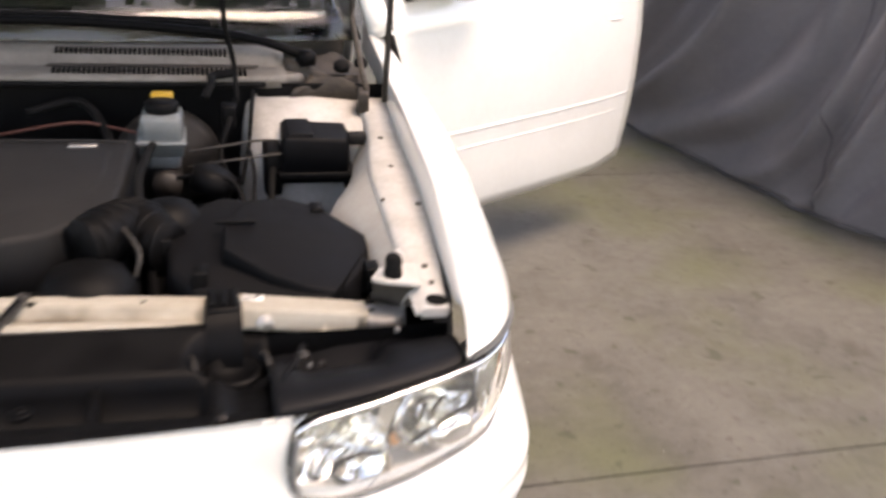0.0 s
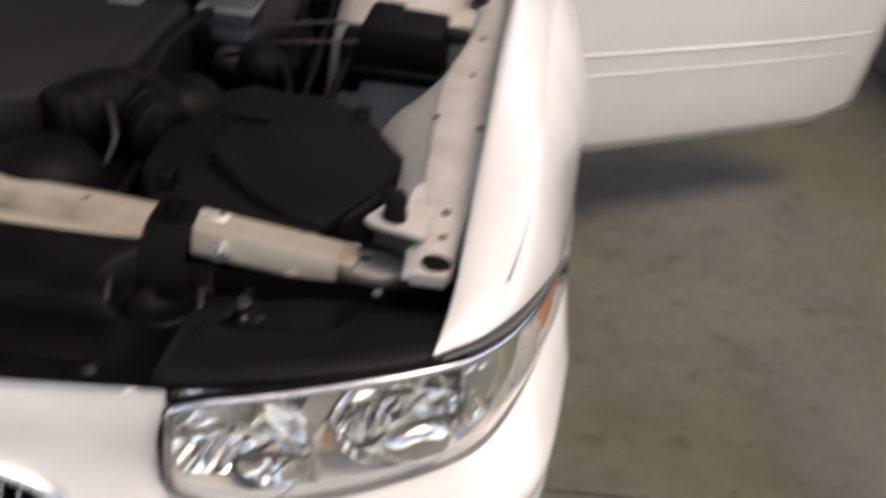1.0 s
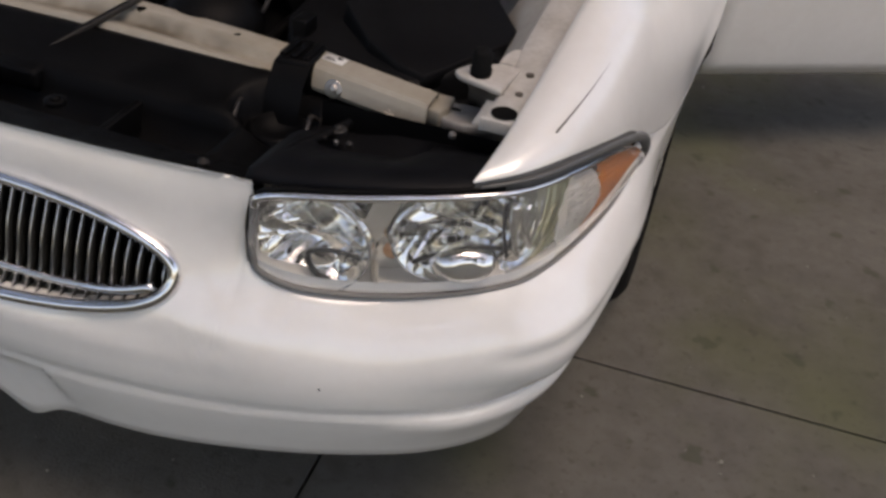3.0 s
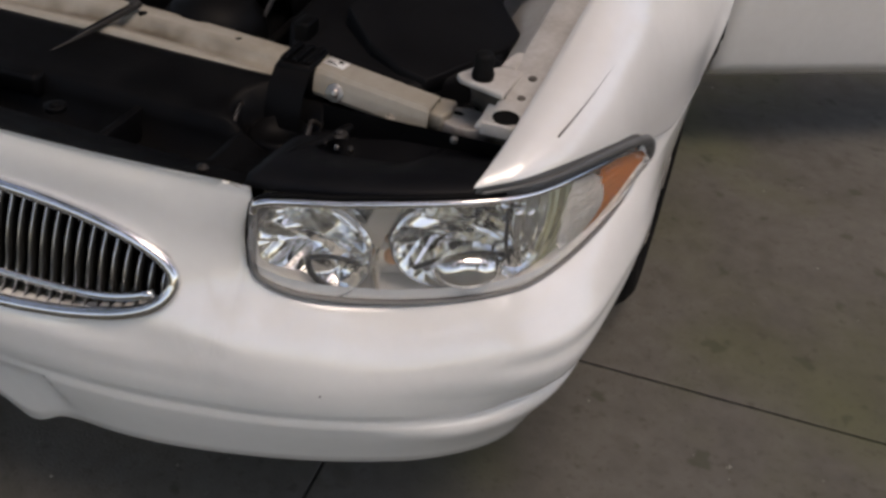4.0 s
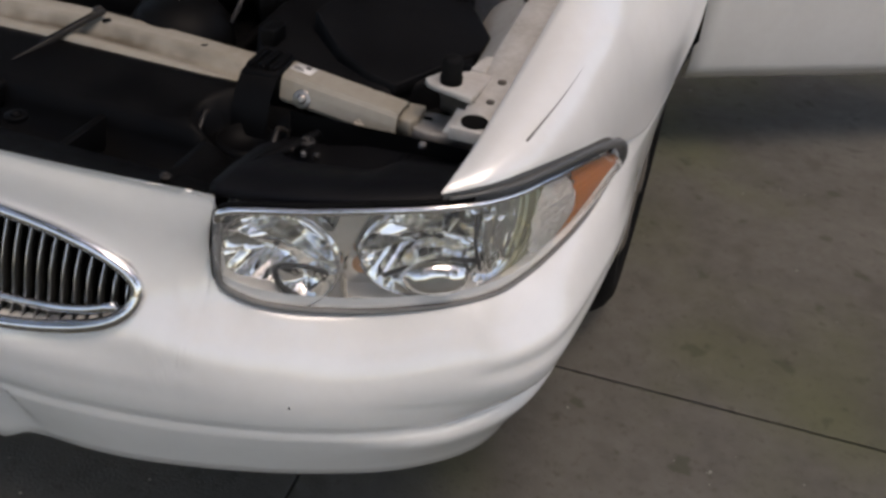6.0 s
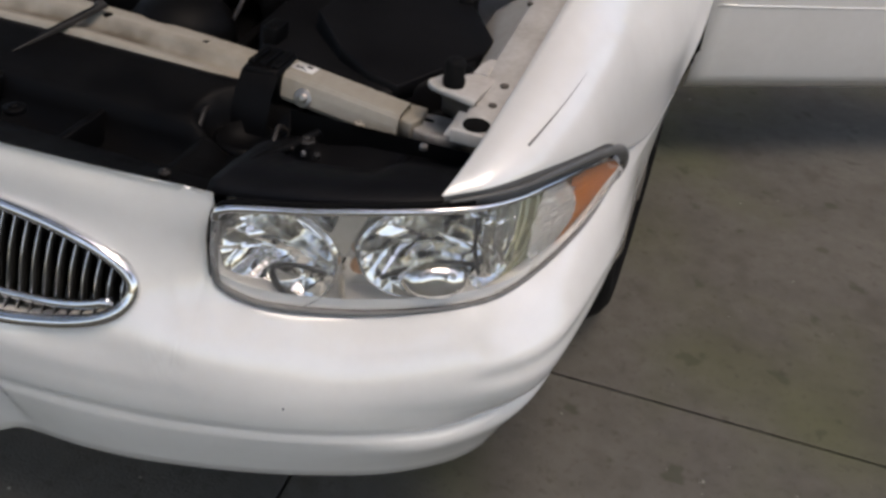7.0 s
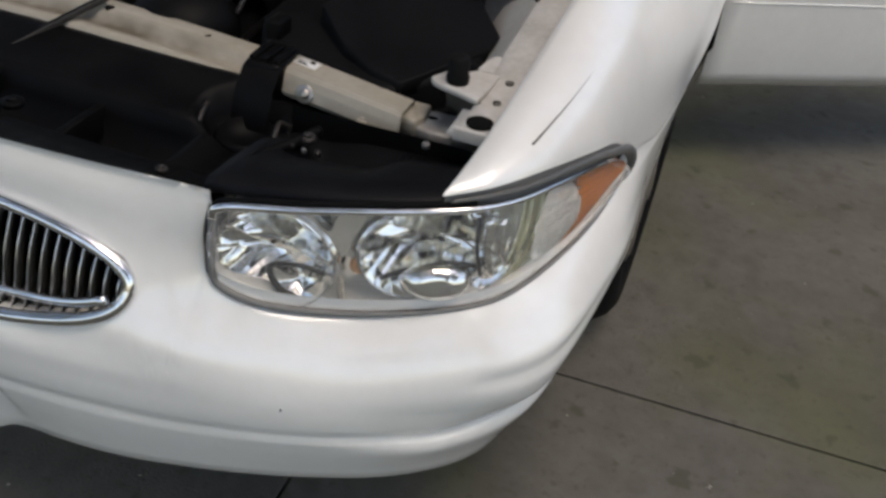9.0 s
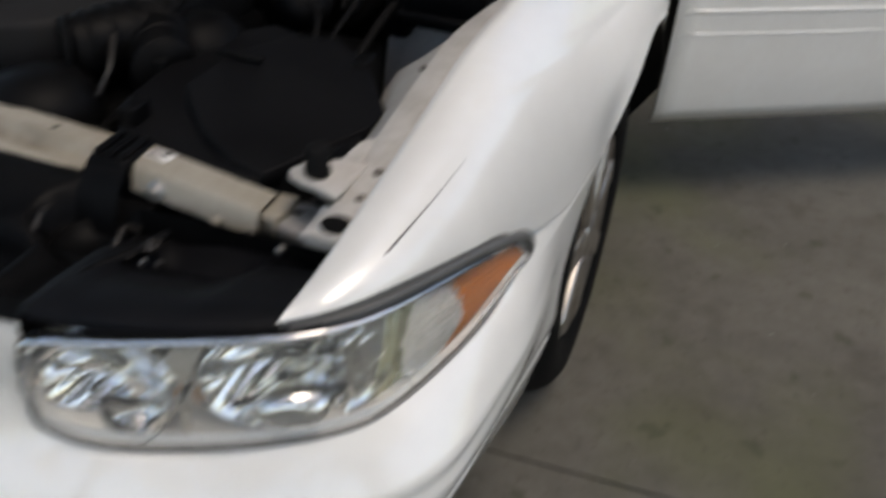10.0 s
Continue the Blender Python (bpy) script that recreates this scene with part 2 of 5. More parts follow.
def grid(rows, flip=False, bm=None, close=False):
    """A surface through rows of places, each with as many places."""
    bm = bm or bmesh.new()
    vs = [[bm.verts.new(p) for p in r] for r in rows]
    for a, b in zip(vs[:-1], vs[1:]):
        n = len(a)
        for i in range(n if close else n - 1):
            j = (i + 1) % n
            q = (a[i], a[j], b[j], b[i])
            try:
                bm.faces.new(q[::-1] if flip else q)
            except ValueError:
                pass
    return bm


def tube(points, radius, sides=10, count=0, bm=None, caps=True):
    """A round rod along a smooth line; radius may be one number or one for each end."""
    pts = spline(points, count) if count else [Vector(p) for p in points]
    bm = bm or bmesh.new()
    rings = []
    n = len(pts)
    up = Vector((0.13, 0.21, 0.97))
    for i, p in enumerate(pts):
        d = (pts[min(i + 1, n - 1)] - pts[max(i - 1, 0)]).normalized()
        side = d.cross(up)
        if side.length < 0.1:
            side = d.cross(Vector((1, 0, 0)))
        side.normalize()
        other = side.cross(d)
        r = radius if isinstance(radius, (int, float)) else radius[0] + (radius[1] - radius[0]) * i / (n - 1)
        rings.append([bm.verts.new(p + r * (math.cos(a) * side + math.sin(a) * other)) for a in (2 * math.pi * k / sides for k in range(sides))])
    for a, b in zip(rings[:-1], rings[1:]):
        for k in range(sides):
            bm.faces.new((a[k], a[(k + 1) % sides], b[(k + 1) % sides], b[k]))
    if caps:
        bm.faces.new(rings[0][::-1])
        bm.faces.new(rings[-1])
    return bm


def box(lo, hi, bevel=0.004, bm=None, m=None, segments=2):
    """A block between two corners, with rounded edges."""
    own = bmesh.new()
    bmesh.ops.create_cube(own, size=1)
    lo, hi = Vector(lo), Vector(hi)
    for v in own.verts:
        v.co = Vector((lo[i] + (v.co[i] + 0.5) * (hi[i] - lo[i]) for i in range(3)))
    if bevel:
        bmesh.ops.bevel(own, geom=list(own.edges), offset=bevel, segments=segments, affect="EDGES", profile=0.6)
    if m:
        own.transform(m)
    if bm is None:
        return own
    tmp = bpy.data.meshes.new("tmp")
    own.to_mesh(tmp)
    own.free()
    bm.from_mesh(tmp)
    bpy.data.meshes.remove(tmp)
    return bm


def lathe(profile, m=None, sides=24, bm=None):
    """A turned body: profile of (radius, height) round the z axis, then moved by m."""
    bm = bm or bmesh.new()
    m = m or Matrix()
    rings = []
    for r, h in profile:
        rings.append([bm.verts.new(m @ Vector((r * math.cos(a), r * math.sin(a), h))) for a in (2 * math.pi * k / sides for k in range(sides))])
    for a, b in zip(rings[:-1], rings[1:]):
        for k in range(sides):
            bm.faces.new((a[k], a[(k + 1) % sides], b[(k + 1) % sides], b[k]))
    bm.faces.new(rings[0][::-1])
    bm.faces.new(rings[-1])
    return bm


def prism(outline, z_top, z_low, inset=0.01, bevel=0.006):
    """An upright body over an outline of (x, y), slightly smaller at the top, with rounded edges. z_top may be a function of x, y."""
    bm = bmesh.new()
    top = z_top if callable(z_top) else (lambda x, y: z_top)
    cx = sum(p[0] for p in outline) / len(outline)
    cy = sum(p[1] for p in outline) / len(outline)
    a = [bm.verts.new((x, y, z_low)) for x, y in outline]
    b = []
    for x, y in outline:
        d = Vector((cx - x, cy - y)).normalized() * inset
        b.append(bm.verts.new((x + d.x, y + d.y, top(x, y))))
    n = len(outline)
    for i in range(n):
        bm.faces.new((a[i], a[(i + 1) % n], b[(i + 1) % n], b[i]))
    bm.faces.new(b)
    bm.faces.new(a[::-1])
    bmesh.ops.recalc_face_normals(bm, faces=bm.faces)
    if bevel:
        bmesh.ops.bevel(bm, geom=[e for e in bm.edges if any(v in b for v in e.verts)], offset=bevel, segments=2, affect="EDGES", profile=0.6)
    return bm


def lerp(a, b, t):
    return a + (b - a) * t


def step(a, b, x):
    t = max(0.0, min(1.0, (x - a) / (b - a)))
    return t * t * (3 - 2 * t)


# ---- setting ----
ground = tagged(part("ground", grid([[(x, y, -0.06) for x in (-400, -20, 20, 400)] for y in (-400, -20, 20, 400)]), grass_soil, None), "grassy soil ground around the concrete floor", "ground", kind="structure")

FLOOR_TURN = pose(0.79, 0.76, 0, 0, 0, 2.0)
floor = tagged(part("floor", box((-6.2, -3.8, -0.055), (6.2, 7.5, -0.012), 0, m=FLOOR_TURN), joint_dirt, None, smooth=False), "grey concrete floor slabs with dirt-filled joints", "floor", kind="structure")

# ---- car ----
car = thing("car", "white sedan with open bonnet and open front door, parked on concrete", "car")


def rail_z(y):
    return lerp(0.786, 0.832, step(0.25, 0.75, y)) + 0.03 * step(0.9, 1.4, y)


def nose(x):
    """Plan of the bumper's foremost line near the middle."""
    return -0.056 + 0.235 * x * x


def front_y(x, z):
    """Depth of the front skin between the headlights."""
    x = abs(x)
    edge = 0.033 + 0.15 * x * x
    face = lerp(-0.022, edge, max(0.0, min(1.0, (z - 0.53) / 0.2)) ** 0.8)
    face += 0.007 * step(0.25, 0.42, x) * step(0.54, 0.6, z) * (1 - step(0.62, 0.74, z))
    face += 1.5 * max(0.0, min(0.16, x - 0.30)) ** 2 * step(0.49, 0.56, z) * (1 - step(0.63, 0.71, z))
    face -= 0.004 * math.sin(math.pi * max(0.0, min(1.0, (z - 0.672) / 0.066))) * (1 - step(0.28, 0.38, x))
    low = nose(x) + 0.008 * step(0.49, 0.52, z)
    wide = step(0.15, 0.38, x)
    return lerp(low, face, step(lerp(0.505, 0.47, wide), lerp(0.552, 0.60, wide), z))


# seam between the front skin and the headlight, then on to the wheel arch
SEAM = [(0.387, 0.055, 0.738), (0.426, 0.058, 0.738), (0.421, 0.051, 0.70), (0.418, 0.048, 0.664), (0.423, 0.047, 0.624), (0.443, 0.049, 0.597), (0.485, 0.059, 0.584), (0.545, 0.082, 0.577), (0.613, 0.115, 0.576), (0.718, 0.166, 0.596), (0.768, 0.220, 0.603), (0.806, 0.308, 0.618), (0.833, 0.40, 0.632), (0.852, 0.482, 0.648), (0.866, 0.60, 0.658), (0.876, 0.70, 0.666), (0.882, 0.79, 0.670)]
NOSE = [(0.387, nose(0.387), 0.46), (0.469, -0.003, 0.46), (0.575, 0.033, 0.46), (0.676, 0.083, 0.458), (0.748, 0.130, 0.455), (0.816, 0.198, 0.455), (0.840, 0.30, 0.455), (0.853, 0.45, 0.455), (0.864, 0.58, 0.455), (0.867, 0.65, 0.455)]
CREASE = [(0.0, -0.051, 0.42), (0.161, -0.046, 0.42), (0.246, -0.040, 0.42), (0.357, -0.024, 0.42), (0.469, 0.001, 0.42), (0.575, 0.037, 0.42), (0.676, 0.088, 0.42), (0.74, 0.138, 0.42), (0.803, 0.232, 0.42), (0.828, 0.33, 0.42), (0.843, 0.46, 0.42), (0.855, 0.58, 0.42), (0.861, 0.645, 0.42)]
FOOT = [(0.0, -0.028, 0.305), (0.16, -0.022, 0.305), (0.247, -0.019, 0.305), (0.335, -0.006, 0.305), (0.455, 0.026, 0.305), (0.568, 0.068, 0.305), (0.668, 0.12, 0.305), (0.746, 0.196, 0.303), (0.785, 0.30, 0.30), (0.808, 0.42, 0.295), (0.825, 0.54, 0.285), (0.834, 0.635, 0.275)]


# where each seam place meets the nose line
NOSE_AT = (0, 0.1, 0.2, 0.33, 0.48, 0.75, 1.15, 1.72, 2.4, 3.6, 4.5, 5.5, 6.3, 6.85, 8.3, 8.75, 9)


def along(points, places):
    """The smooth line through the points, read at the given places."""
    fine = spline(points, 60 * (len(points) - 1) + 1)
    return [fine[int(round(p * 60))].copy() for p in places]


def offset_row(row, out, dz):
    """The row moved outwards in plan and up or down."""
    res = []
    n = len(row)
    for i, p in enumerate(row):
        d = row[min(i + 1, n - 1)] - row[max(i - 1, 0)]
        side = Vector((d.y, -d.x, 0))
        side = side.normalized() if side.length > 1e-6 else Vector((0, -1, 0))
        res.append(p + side * out + Vector((0, 0, dz)))
    return res


def fair(rows):
    """Takes the small waves out of the skin below the headlight."""
    pts = [p for row in rows for p in row if 0.395 < p.x < 0.73 and 0.455 < p.z < 0.59]
    a = np.array([tuple(p) for p in pts])
    fresh = []
    for i, row in enumerate(rows):
        v = i / (len(rows) - 1)
        for p in row:
            w = step(0.40, 0.44, p.x) * (1 - step(0.63, 0.69, p.x)) * step(0.12, 0.4, v) * (1 - step(0.86, 1.0, v))
            if w < 0.01:
                continue
            dx, dz = (a[:, 0] - p.x) / 0.06, (a[:, 2] - p.z) / 0.025
            k = np.exp(-0.5 * (dx * dx + dz * dz))
            m = np.stack([np.ones_like(dx), dx, dz, dx * dx, dx * dz, dz * dz], 1)
            c = np.linalg.lstsq(m * k[:, None], a[:, 1] * k, rcond=None)[0]
            fresh.append((p, lerp(p.y, float(c[0]), w)))
    for p, y in fresh:
        p.y = y
    for turn in range(60):
        for pull in (0.5, -0.515):
            moves = []
            for i in range(1, len(rows) - 1):
                v = i / (len(rows) - 1)
                row = rows[i]
                for k in range(1, len(row) - 1):
                    w = step(0.40, 0.45, row[k].x) * step(0.1, 0.3, v) * (1 - step(0.86, 1.0, v))
                    if w > 0:
                        mean = (row[k - 1] + row[k + 1] + rows[i - 1][k] + rows[i + 1][k]) / 4
                        moves.append((row[k], (mean - row[k]) * (pull * w)))
            for p, d in moves:
                p += d


def bumper_cover():
    bm = bmesh.new()
    n = 84

    def put(rows, s):
        grid([[(s * p.x, p.y, p.z) for p in r] for r in rows], flip=(s > 0), bm=bm)

    def blend(row):
        """Lets a row run into the middle part of the skin."""
        out = []
        for i, p in enumerate(row):
            w = 1 - step(14, 42, i)
            out.append(Vector((p.x, lerp(p.y, front_y(p.x, p.z), w), p.z)))
        return out

    for s in (1, -1):
        # round the headlight
        seam = spline(SEAM, n)
        for p in seam:
            p.z = min(p.z, 0.738)
        nose_row = along(NOSE, [NOSE_AT[min(int(f), 15)] + (NOSE_AT[min(int(f), 15) + 1] - NOSE_AT[min(int(f), 15)]) * (f - min(int(f), 15)) for f in (16 * i / (n - 1) for i in range(n))])
        outward = [(q - p).normalized() for p, q in zip(nose_row, offset_row(nose_row, 1.0, 0))]
        rows = []
        for v in (0, 0.02, 0.06, 0.12, 0.19, 0.26, 0.33, 0.4, 0.46, 0.52, 0.58, 0.63, 0.68, 0.73, 0.78, 0.83, 0.88, 0.94, 1.0):
            row = []
            for p, q, w in zip(seam, nose_row, outward):
                mid = q + w * lerp(-0.004, 0.036, step(0.54, 0.83, q.x) * (1 - step(0.42, 0.64, q.y)))
                mid.z = lerp(q.z, p.z, 0.5)
                r = p * (1 - v) ** 2 + mid * 2 * v * (1 - v) + q * v * v
                row.append(r)
            rows.append(row if v == 0 else blend(row))
        rows[-1] = nose_row
        fair(rows)
        # pressed ridge with a groove under it, running round the corner
        for j, row in enumerate(rows):
            for p, q, w in zip(row, nose_row, outward):
                g = step(0.735, 0.765, q.x) * (1 - step(0.5, 0.64, q.y)) * step(0.0, 0.1, j / (len(rows) - 1)) * (1 - step(0.85, 1.0, j / (len(rows) - 1)))
                crest = 0.535 + 0.10 * max(0.0, q.y - 0.14)
                p += w * (g * (0.0045 * math.exp(-((p.z - crest) / 0.013) ** 2) - 0.0035 * math.exp(-((p.z - crest + 0.026) / 0.010) ** 2)))
        side_z = [row[0].z for row in rows]
        for row in rows:
            row[0].x, row[0].y = 0.387, front_y(0.387, row[0].z)
        # flange turned in behind the wing
        rows.insert(0, [p + Vector((-0.02, 0.0, 0.035)) * step(0.40, 0.46, p.y) + (Vector((0, 0.003, -0.018)) if p.z > 0.725 else Vector((-0.002, 0.006, 0)) * (1 - step(0.40, 0.46, p.y))) for p in seam])
        put(rows, s)
        # lower bumper and lip
        lead = [Vector((0.387 * k / 40, nose(0.387 * k / 40), 0.46)) for k in range(40)]
        cols = lead + nose_row
        m = len(cols)

        def follow(points):
            """The curve at the columns' share of its length."""
            fine = spline(points, 400)
            total = [0.0]
            for a, b in zip(fine[:-1], fine[1:]):
                total.append(total[-1] + (b - a).length)
            run = [0.0]
            for a, b in zip(cols[:-1], cols[1:]):
                run.append(run[-1] + (b - a).length)
            res, k = [], 0
            for r in run:
                want = r / run[-1] * total[-1]
                while k < 398 and total[k + 1] < want:
                    k += 1
                span = max(total[k + 1] - total[k], 1e-9)
                res.append(fine[k].lerp(fine[k + 1], min(1.0, (want - total[k]) / span)))
            return res
        crease, foot = follow(CREASE), follow(FOOT)
        for p in foot:
            p.z += -0.03 * math.exp(-((p.x - 0.092) / 0.037) ** 2) + 0.02 * math.exp(-(p.x / 0.03) ** 2)

        def lip(row, out, dz):
            moved = offset_row(row, out, dz)
            return [Vector((p.x, p.y, p.z)).lerp(q, (0.25 + 0.75 * step(0.112, 0.128, p.x)) * (0.35 + 0.65 * step(0.5, 0.72, p.x))) for p, q in zip([r + Vector((0, 0, dz)) for r in row], moved)]
        def swell(row, calm, out, dz, start):
            """The lip stands further out towards the corner."""
            flat = [lerp(p, q, step(start, start + 0.013, r.x)) for p, q, r in zip(offset_row(row, -0.011, dz), offset_row(row, calm, dz), row)]
            full = lip(row, out, dz)
            return [lerp(p, q, step(0.54, 0.71, r.x) * (1 - step(0.2, 0.45, r.y))) for p, q, r in zip(flat, full, row)]
        rows = [cols, [lerp(p, q, 0.6) for p, q in zip(cols, offset_row(crease, 0.006, 0))], lip(crease, 0.002, 0.005), lip(crease, -0.002, -0.001), lip(crease, -0.003, -0.006), lip(crease, 0.002, -0.012)]
        for f, calm, out in ((0.2, 0.0045, 0.016), (0.32, 0.0055, 0.019), (0.42, 0.006, 0.018), (0.54, 0.006, 0.016), (0.68, 0.005, 0.013), (0.84, 0.003, 0.007)):
            rows.append([lerp(p, q, f) for p, q in zip(swell(crease, calm, out, 0, 0.125 + 0.06 * f), foot)])
        rows += [foot, offset_row(foot, -0.012, -0.01), offset_row(foot, -0.1, 0.0)]
        put(rows, s)
    # between the headlights, round the grille opening
    border = [(0.387, z) for z in side_z]
    border += [(0.387 * k / 40, 0.46) for k in range(39, -41, -1)]
    border += [(-0.387, z) for z in side_z[::-1][1:]]
    border += [(-0.387 + 0.774 * k / 60, 0.738) for k in range(1, 60)]
    loops = []
    for f in (0.0, 0.03, 0.1, 0.2, 0.35, 0.5, 0.65, 0.8, 0.9, 1.0):
        loop = []
        for bx, bz in border:
            a = math.atan2(bz - 0.594, bx)
            c, d = math.cos(a), math.sin(a)
            inner = Vector((0.338 * math.copysign(abs(c) ** 0.85, c), 0.594 + 0.074 * math.copysign(abs(d) ** 0.9, d)))
            p = inner.lerp(Vector((bx, bz)), f)
            loop.append((p.x, front_y(p.x, p.y) + (0.02 if f == 0 else 0), p.y))
        loops.append(loop)
    grid(loops, bm=bm, close=True, flip=False)
    # bonnet-side flange
    xs = [-0.4257 + 0.0129 * i for i in range(67)]
    grid([[(x, front_y(x, 0.738) + dy if abs(x) < 0.39 else lerp(0.0555, 0.058, (abs(x) - 0.387) / 0.039) + dy, z) for x in xs] for dy, z in ((0.0, 0.738), (0.001, 0.7375), (0.0018, 0.735), (0.003, 0.715))], flip=True, bm=bm)
    bmesh.ops.remove_doubles(bm, verts=bm.verts, dist=0.0004)
    cover = part("bumper_cover", bm, paint, car, "white moulded front bumper cover with a lower lip")
    part("speck", lathe([(0.0014, -0.002), (0.0014, 0.0006), (0.0008, 0.001)], pose(0.538, 0.018, 0.468, 90, 0, 20), 10), ink, cover)


bumper_cover()

# front wings
WING_TOP = [(0.684, 0.12, 0.777), (0.696, 0.195, 0.80), (0.705, 0.296, 0.827), (0.712, 0.414, 0.856), (0.717, 0.50, 0.878), (0.721, 0.58, 0.893), (0.728, 0.72, 0.903), (0.735, 0.84, 0.906), (0.743, 0.98, 0.909), (0.75, 1.14, 0.914), (0.757, 1.28, 0.92), (0.763, 1.42, 0.926), (0.767, 1.50, 0.929), (0.771, 1.60, 0.933), (0.776, 1.70, 0.936)]
WHEEL_Y, WHEEL_Z, ARCH = 1.06, 0.335, 0.425
WING_LOW = [(0.686, 0.124, 0.774), (0.733, 0.158, 0.782), (0.776, 0.225, 0.782), (0.812, 0.325, 0.765), (0.829, 0.395, 0.747), (0.843, 0.472, 0.704), (0.864, 0.60, 0.666), (0.875, 0.70, 0.672), (0.883, 0.80, 0.673)]
WING_WAIST = [(0.686, 0.125, 0.776), (0.733, 0.161, 0.786), (0.776, 0.229, 0.788), (0.811, 0.331, 0.776), (0.827, 0.40, 0.760), (0.840, 0.475, 0.735), (0.859, 0.62, 0.735), (0.871, 0.715, 0.742), (0.879, 0.81, 0.752), (0.885, 0.92, 0.772), (0.889, 1.06, 0.786), (0.890, 1.22, 0.783), (0.888, 1.36, 0.77), (0.885, 1.50, 0.75), (0.883, 1.61, 0.74)]
WING_SHOULDER = [(0.690, 0.135, 0.782), (0.734, 0.176, 0.799), (0.775, 0.25, 0.812), (0.801, 0.35, 0.825), (0.815, 0.425, 0.833), (0.832, 0.50, 0.838), (0.848, 0.635, 0.838), (0.859, 0.72, 0.836), (0.866, 0.82, 0.834), (0.872, 0.92, 0.834), (0.877, 1.06, 0.836), (0.879, 1.22, 0.84), (0.879, 1.36, 0.845), (0.879, 1.50, 0.85), (0.879, 1.62, 0.854)]


def wing(s):
    low = list(WING_LOW)
    for a in (112, 90, 66, 42, 18, -10):
        low.append((0.897, WHEEL_Y + ARCH * math.cos(radians(a)), WHEEL_Z + ARCH * math.sin(radians(a))))
    low[-1] = (0.782, 1.60, 0.27)
    low[-2] = (0.815, 1.50, 0.42)
    low[-3] = (0.872, low[-3][1], low[-3][2])
    n = 150
    top, bottom, shoulder, waist = (spline(q, n) for q in (WING_TOP, low, WING_SHOULDER, WING_WAIST))
    rows = []
    for v in [i / 16 for i in range(17)]:
        row = []
        for g, f, c in zip(top, waist, shoulder):
            c2 = c - Vector((0.006 * step(0.06, 0.12, c.x - g.x), 0, 0))
            c1 = lerp(g, c, lerp(0.5, 0.60, step(0.02, 0.1, c.x - g.x))) + Vector((0, 0, 0.026 * step(0.0, 0.1, c.x - g.x)))
            p = g * (1 - v) ** 3 + c1 * 3 * v * (1 - v) ** 2 + c2 * 3 * v * v * (1 - v) + f * v ** 3
            row.append((s * p.x, p.y, p.z))
        rows.append(row)
    for v in (0.33, 0.66, 0.96, 1.0):
        rows.append([(s * lerp(a.x, b.x, v), lerp(a.y, b.y, v), lerp(a.z, b.z, v)) for a, b in zip(waist, bottom)])
    rows.append([(s * (b.x - 0.0012 * step(0.2, 0.5, b.y)), b.y + 0.001 * (1 - step(0.2, 0.5, b.y)), b.z - 0.0003) for b in bottom])
    rows.append([(s * (b.x - 0.02 * step(0.2, 0.5, b.y)), b.y + 0.012 * (1 - step(0.2, 0.5, b.y)), b.z + 0.002) for b in bottom])
    # turned-in flanges
    tuck = [1 - step(0.18, 0.26, g.y) for g in top]
    rows.insert(0, [(s * (g.x + lerp(-0.002, 0.004, w)), g.y + lerp(0.002, 0.008, w), g.z - lerp(0.006, 0.003, w)) for g, w in zip(top, tuck)])
    rows.insert(0, [(s * (g.x + lerp(-0.002, 0.012, w)), g.y + lerp(0.003, 0.024, w), lerp(g.z - 0.008, min(g.z - 0.02, rail_z(g.y) - 0.004), step(0.2, 0.3, g.y))) for g, w in zip(top, tuck)])
    for row in rows:
        row[0] = (s * 0.684, 0.121, 0.7755)
    ob = part("wing", grid(rows, flip=(s > 0)), paint, car, "glossy white front wing with a dark scratch" if s > 0 else "")
    if s > 0:
        skin = BVHTree.FromPolygons([v.co for v in ob.data.vertices], [tuple(f.vertices) for f in ob.data.polygons])
        line = []
        for p in spline([(0.7535, 0.225, 1), (0.759, 0.248, 1), (0.7655, 0.28, 1), (0.772, 0.318, 1), (0.778, 0.362, 1), (0.7815, 0.392, 1)], 40):
            line.append(skin.ray_cast(p, Vector((0, 0, -1)))[0])
        part("scratch", tube(line, (0.0016, 0.0001), 6), scuff, ob, "thin dark scratch in the paint")
    # piece between the arch and the front door
    rows = []
    for i in range(9):
        y0 = lerp(1.60, 1.72, i / 8)
        rows.append([(s * x, y0, z) for x, z in ((0.776, 0.936), (0.85, 0.925), (0.884, 0.82), (0.865, 0.64), (0.815, 0.42), (0.78, 0.26))])
    thick(part("wing_end", grid(rows, flip=(s < 0)), paint, car), 0.004)
    return ob


wing(1)
wing(-1)


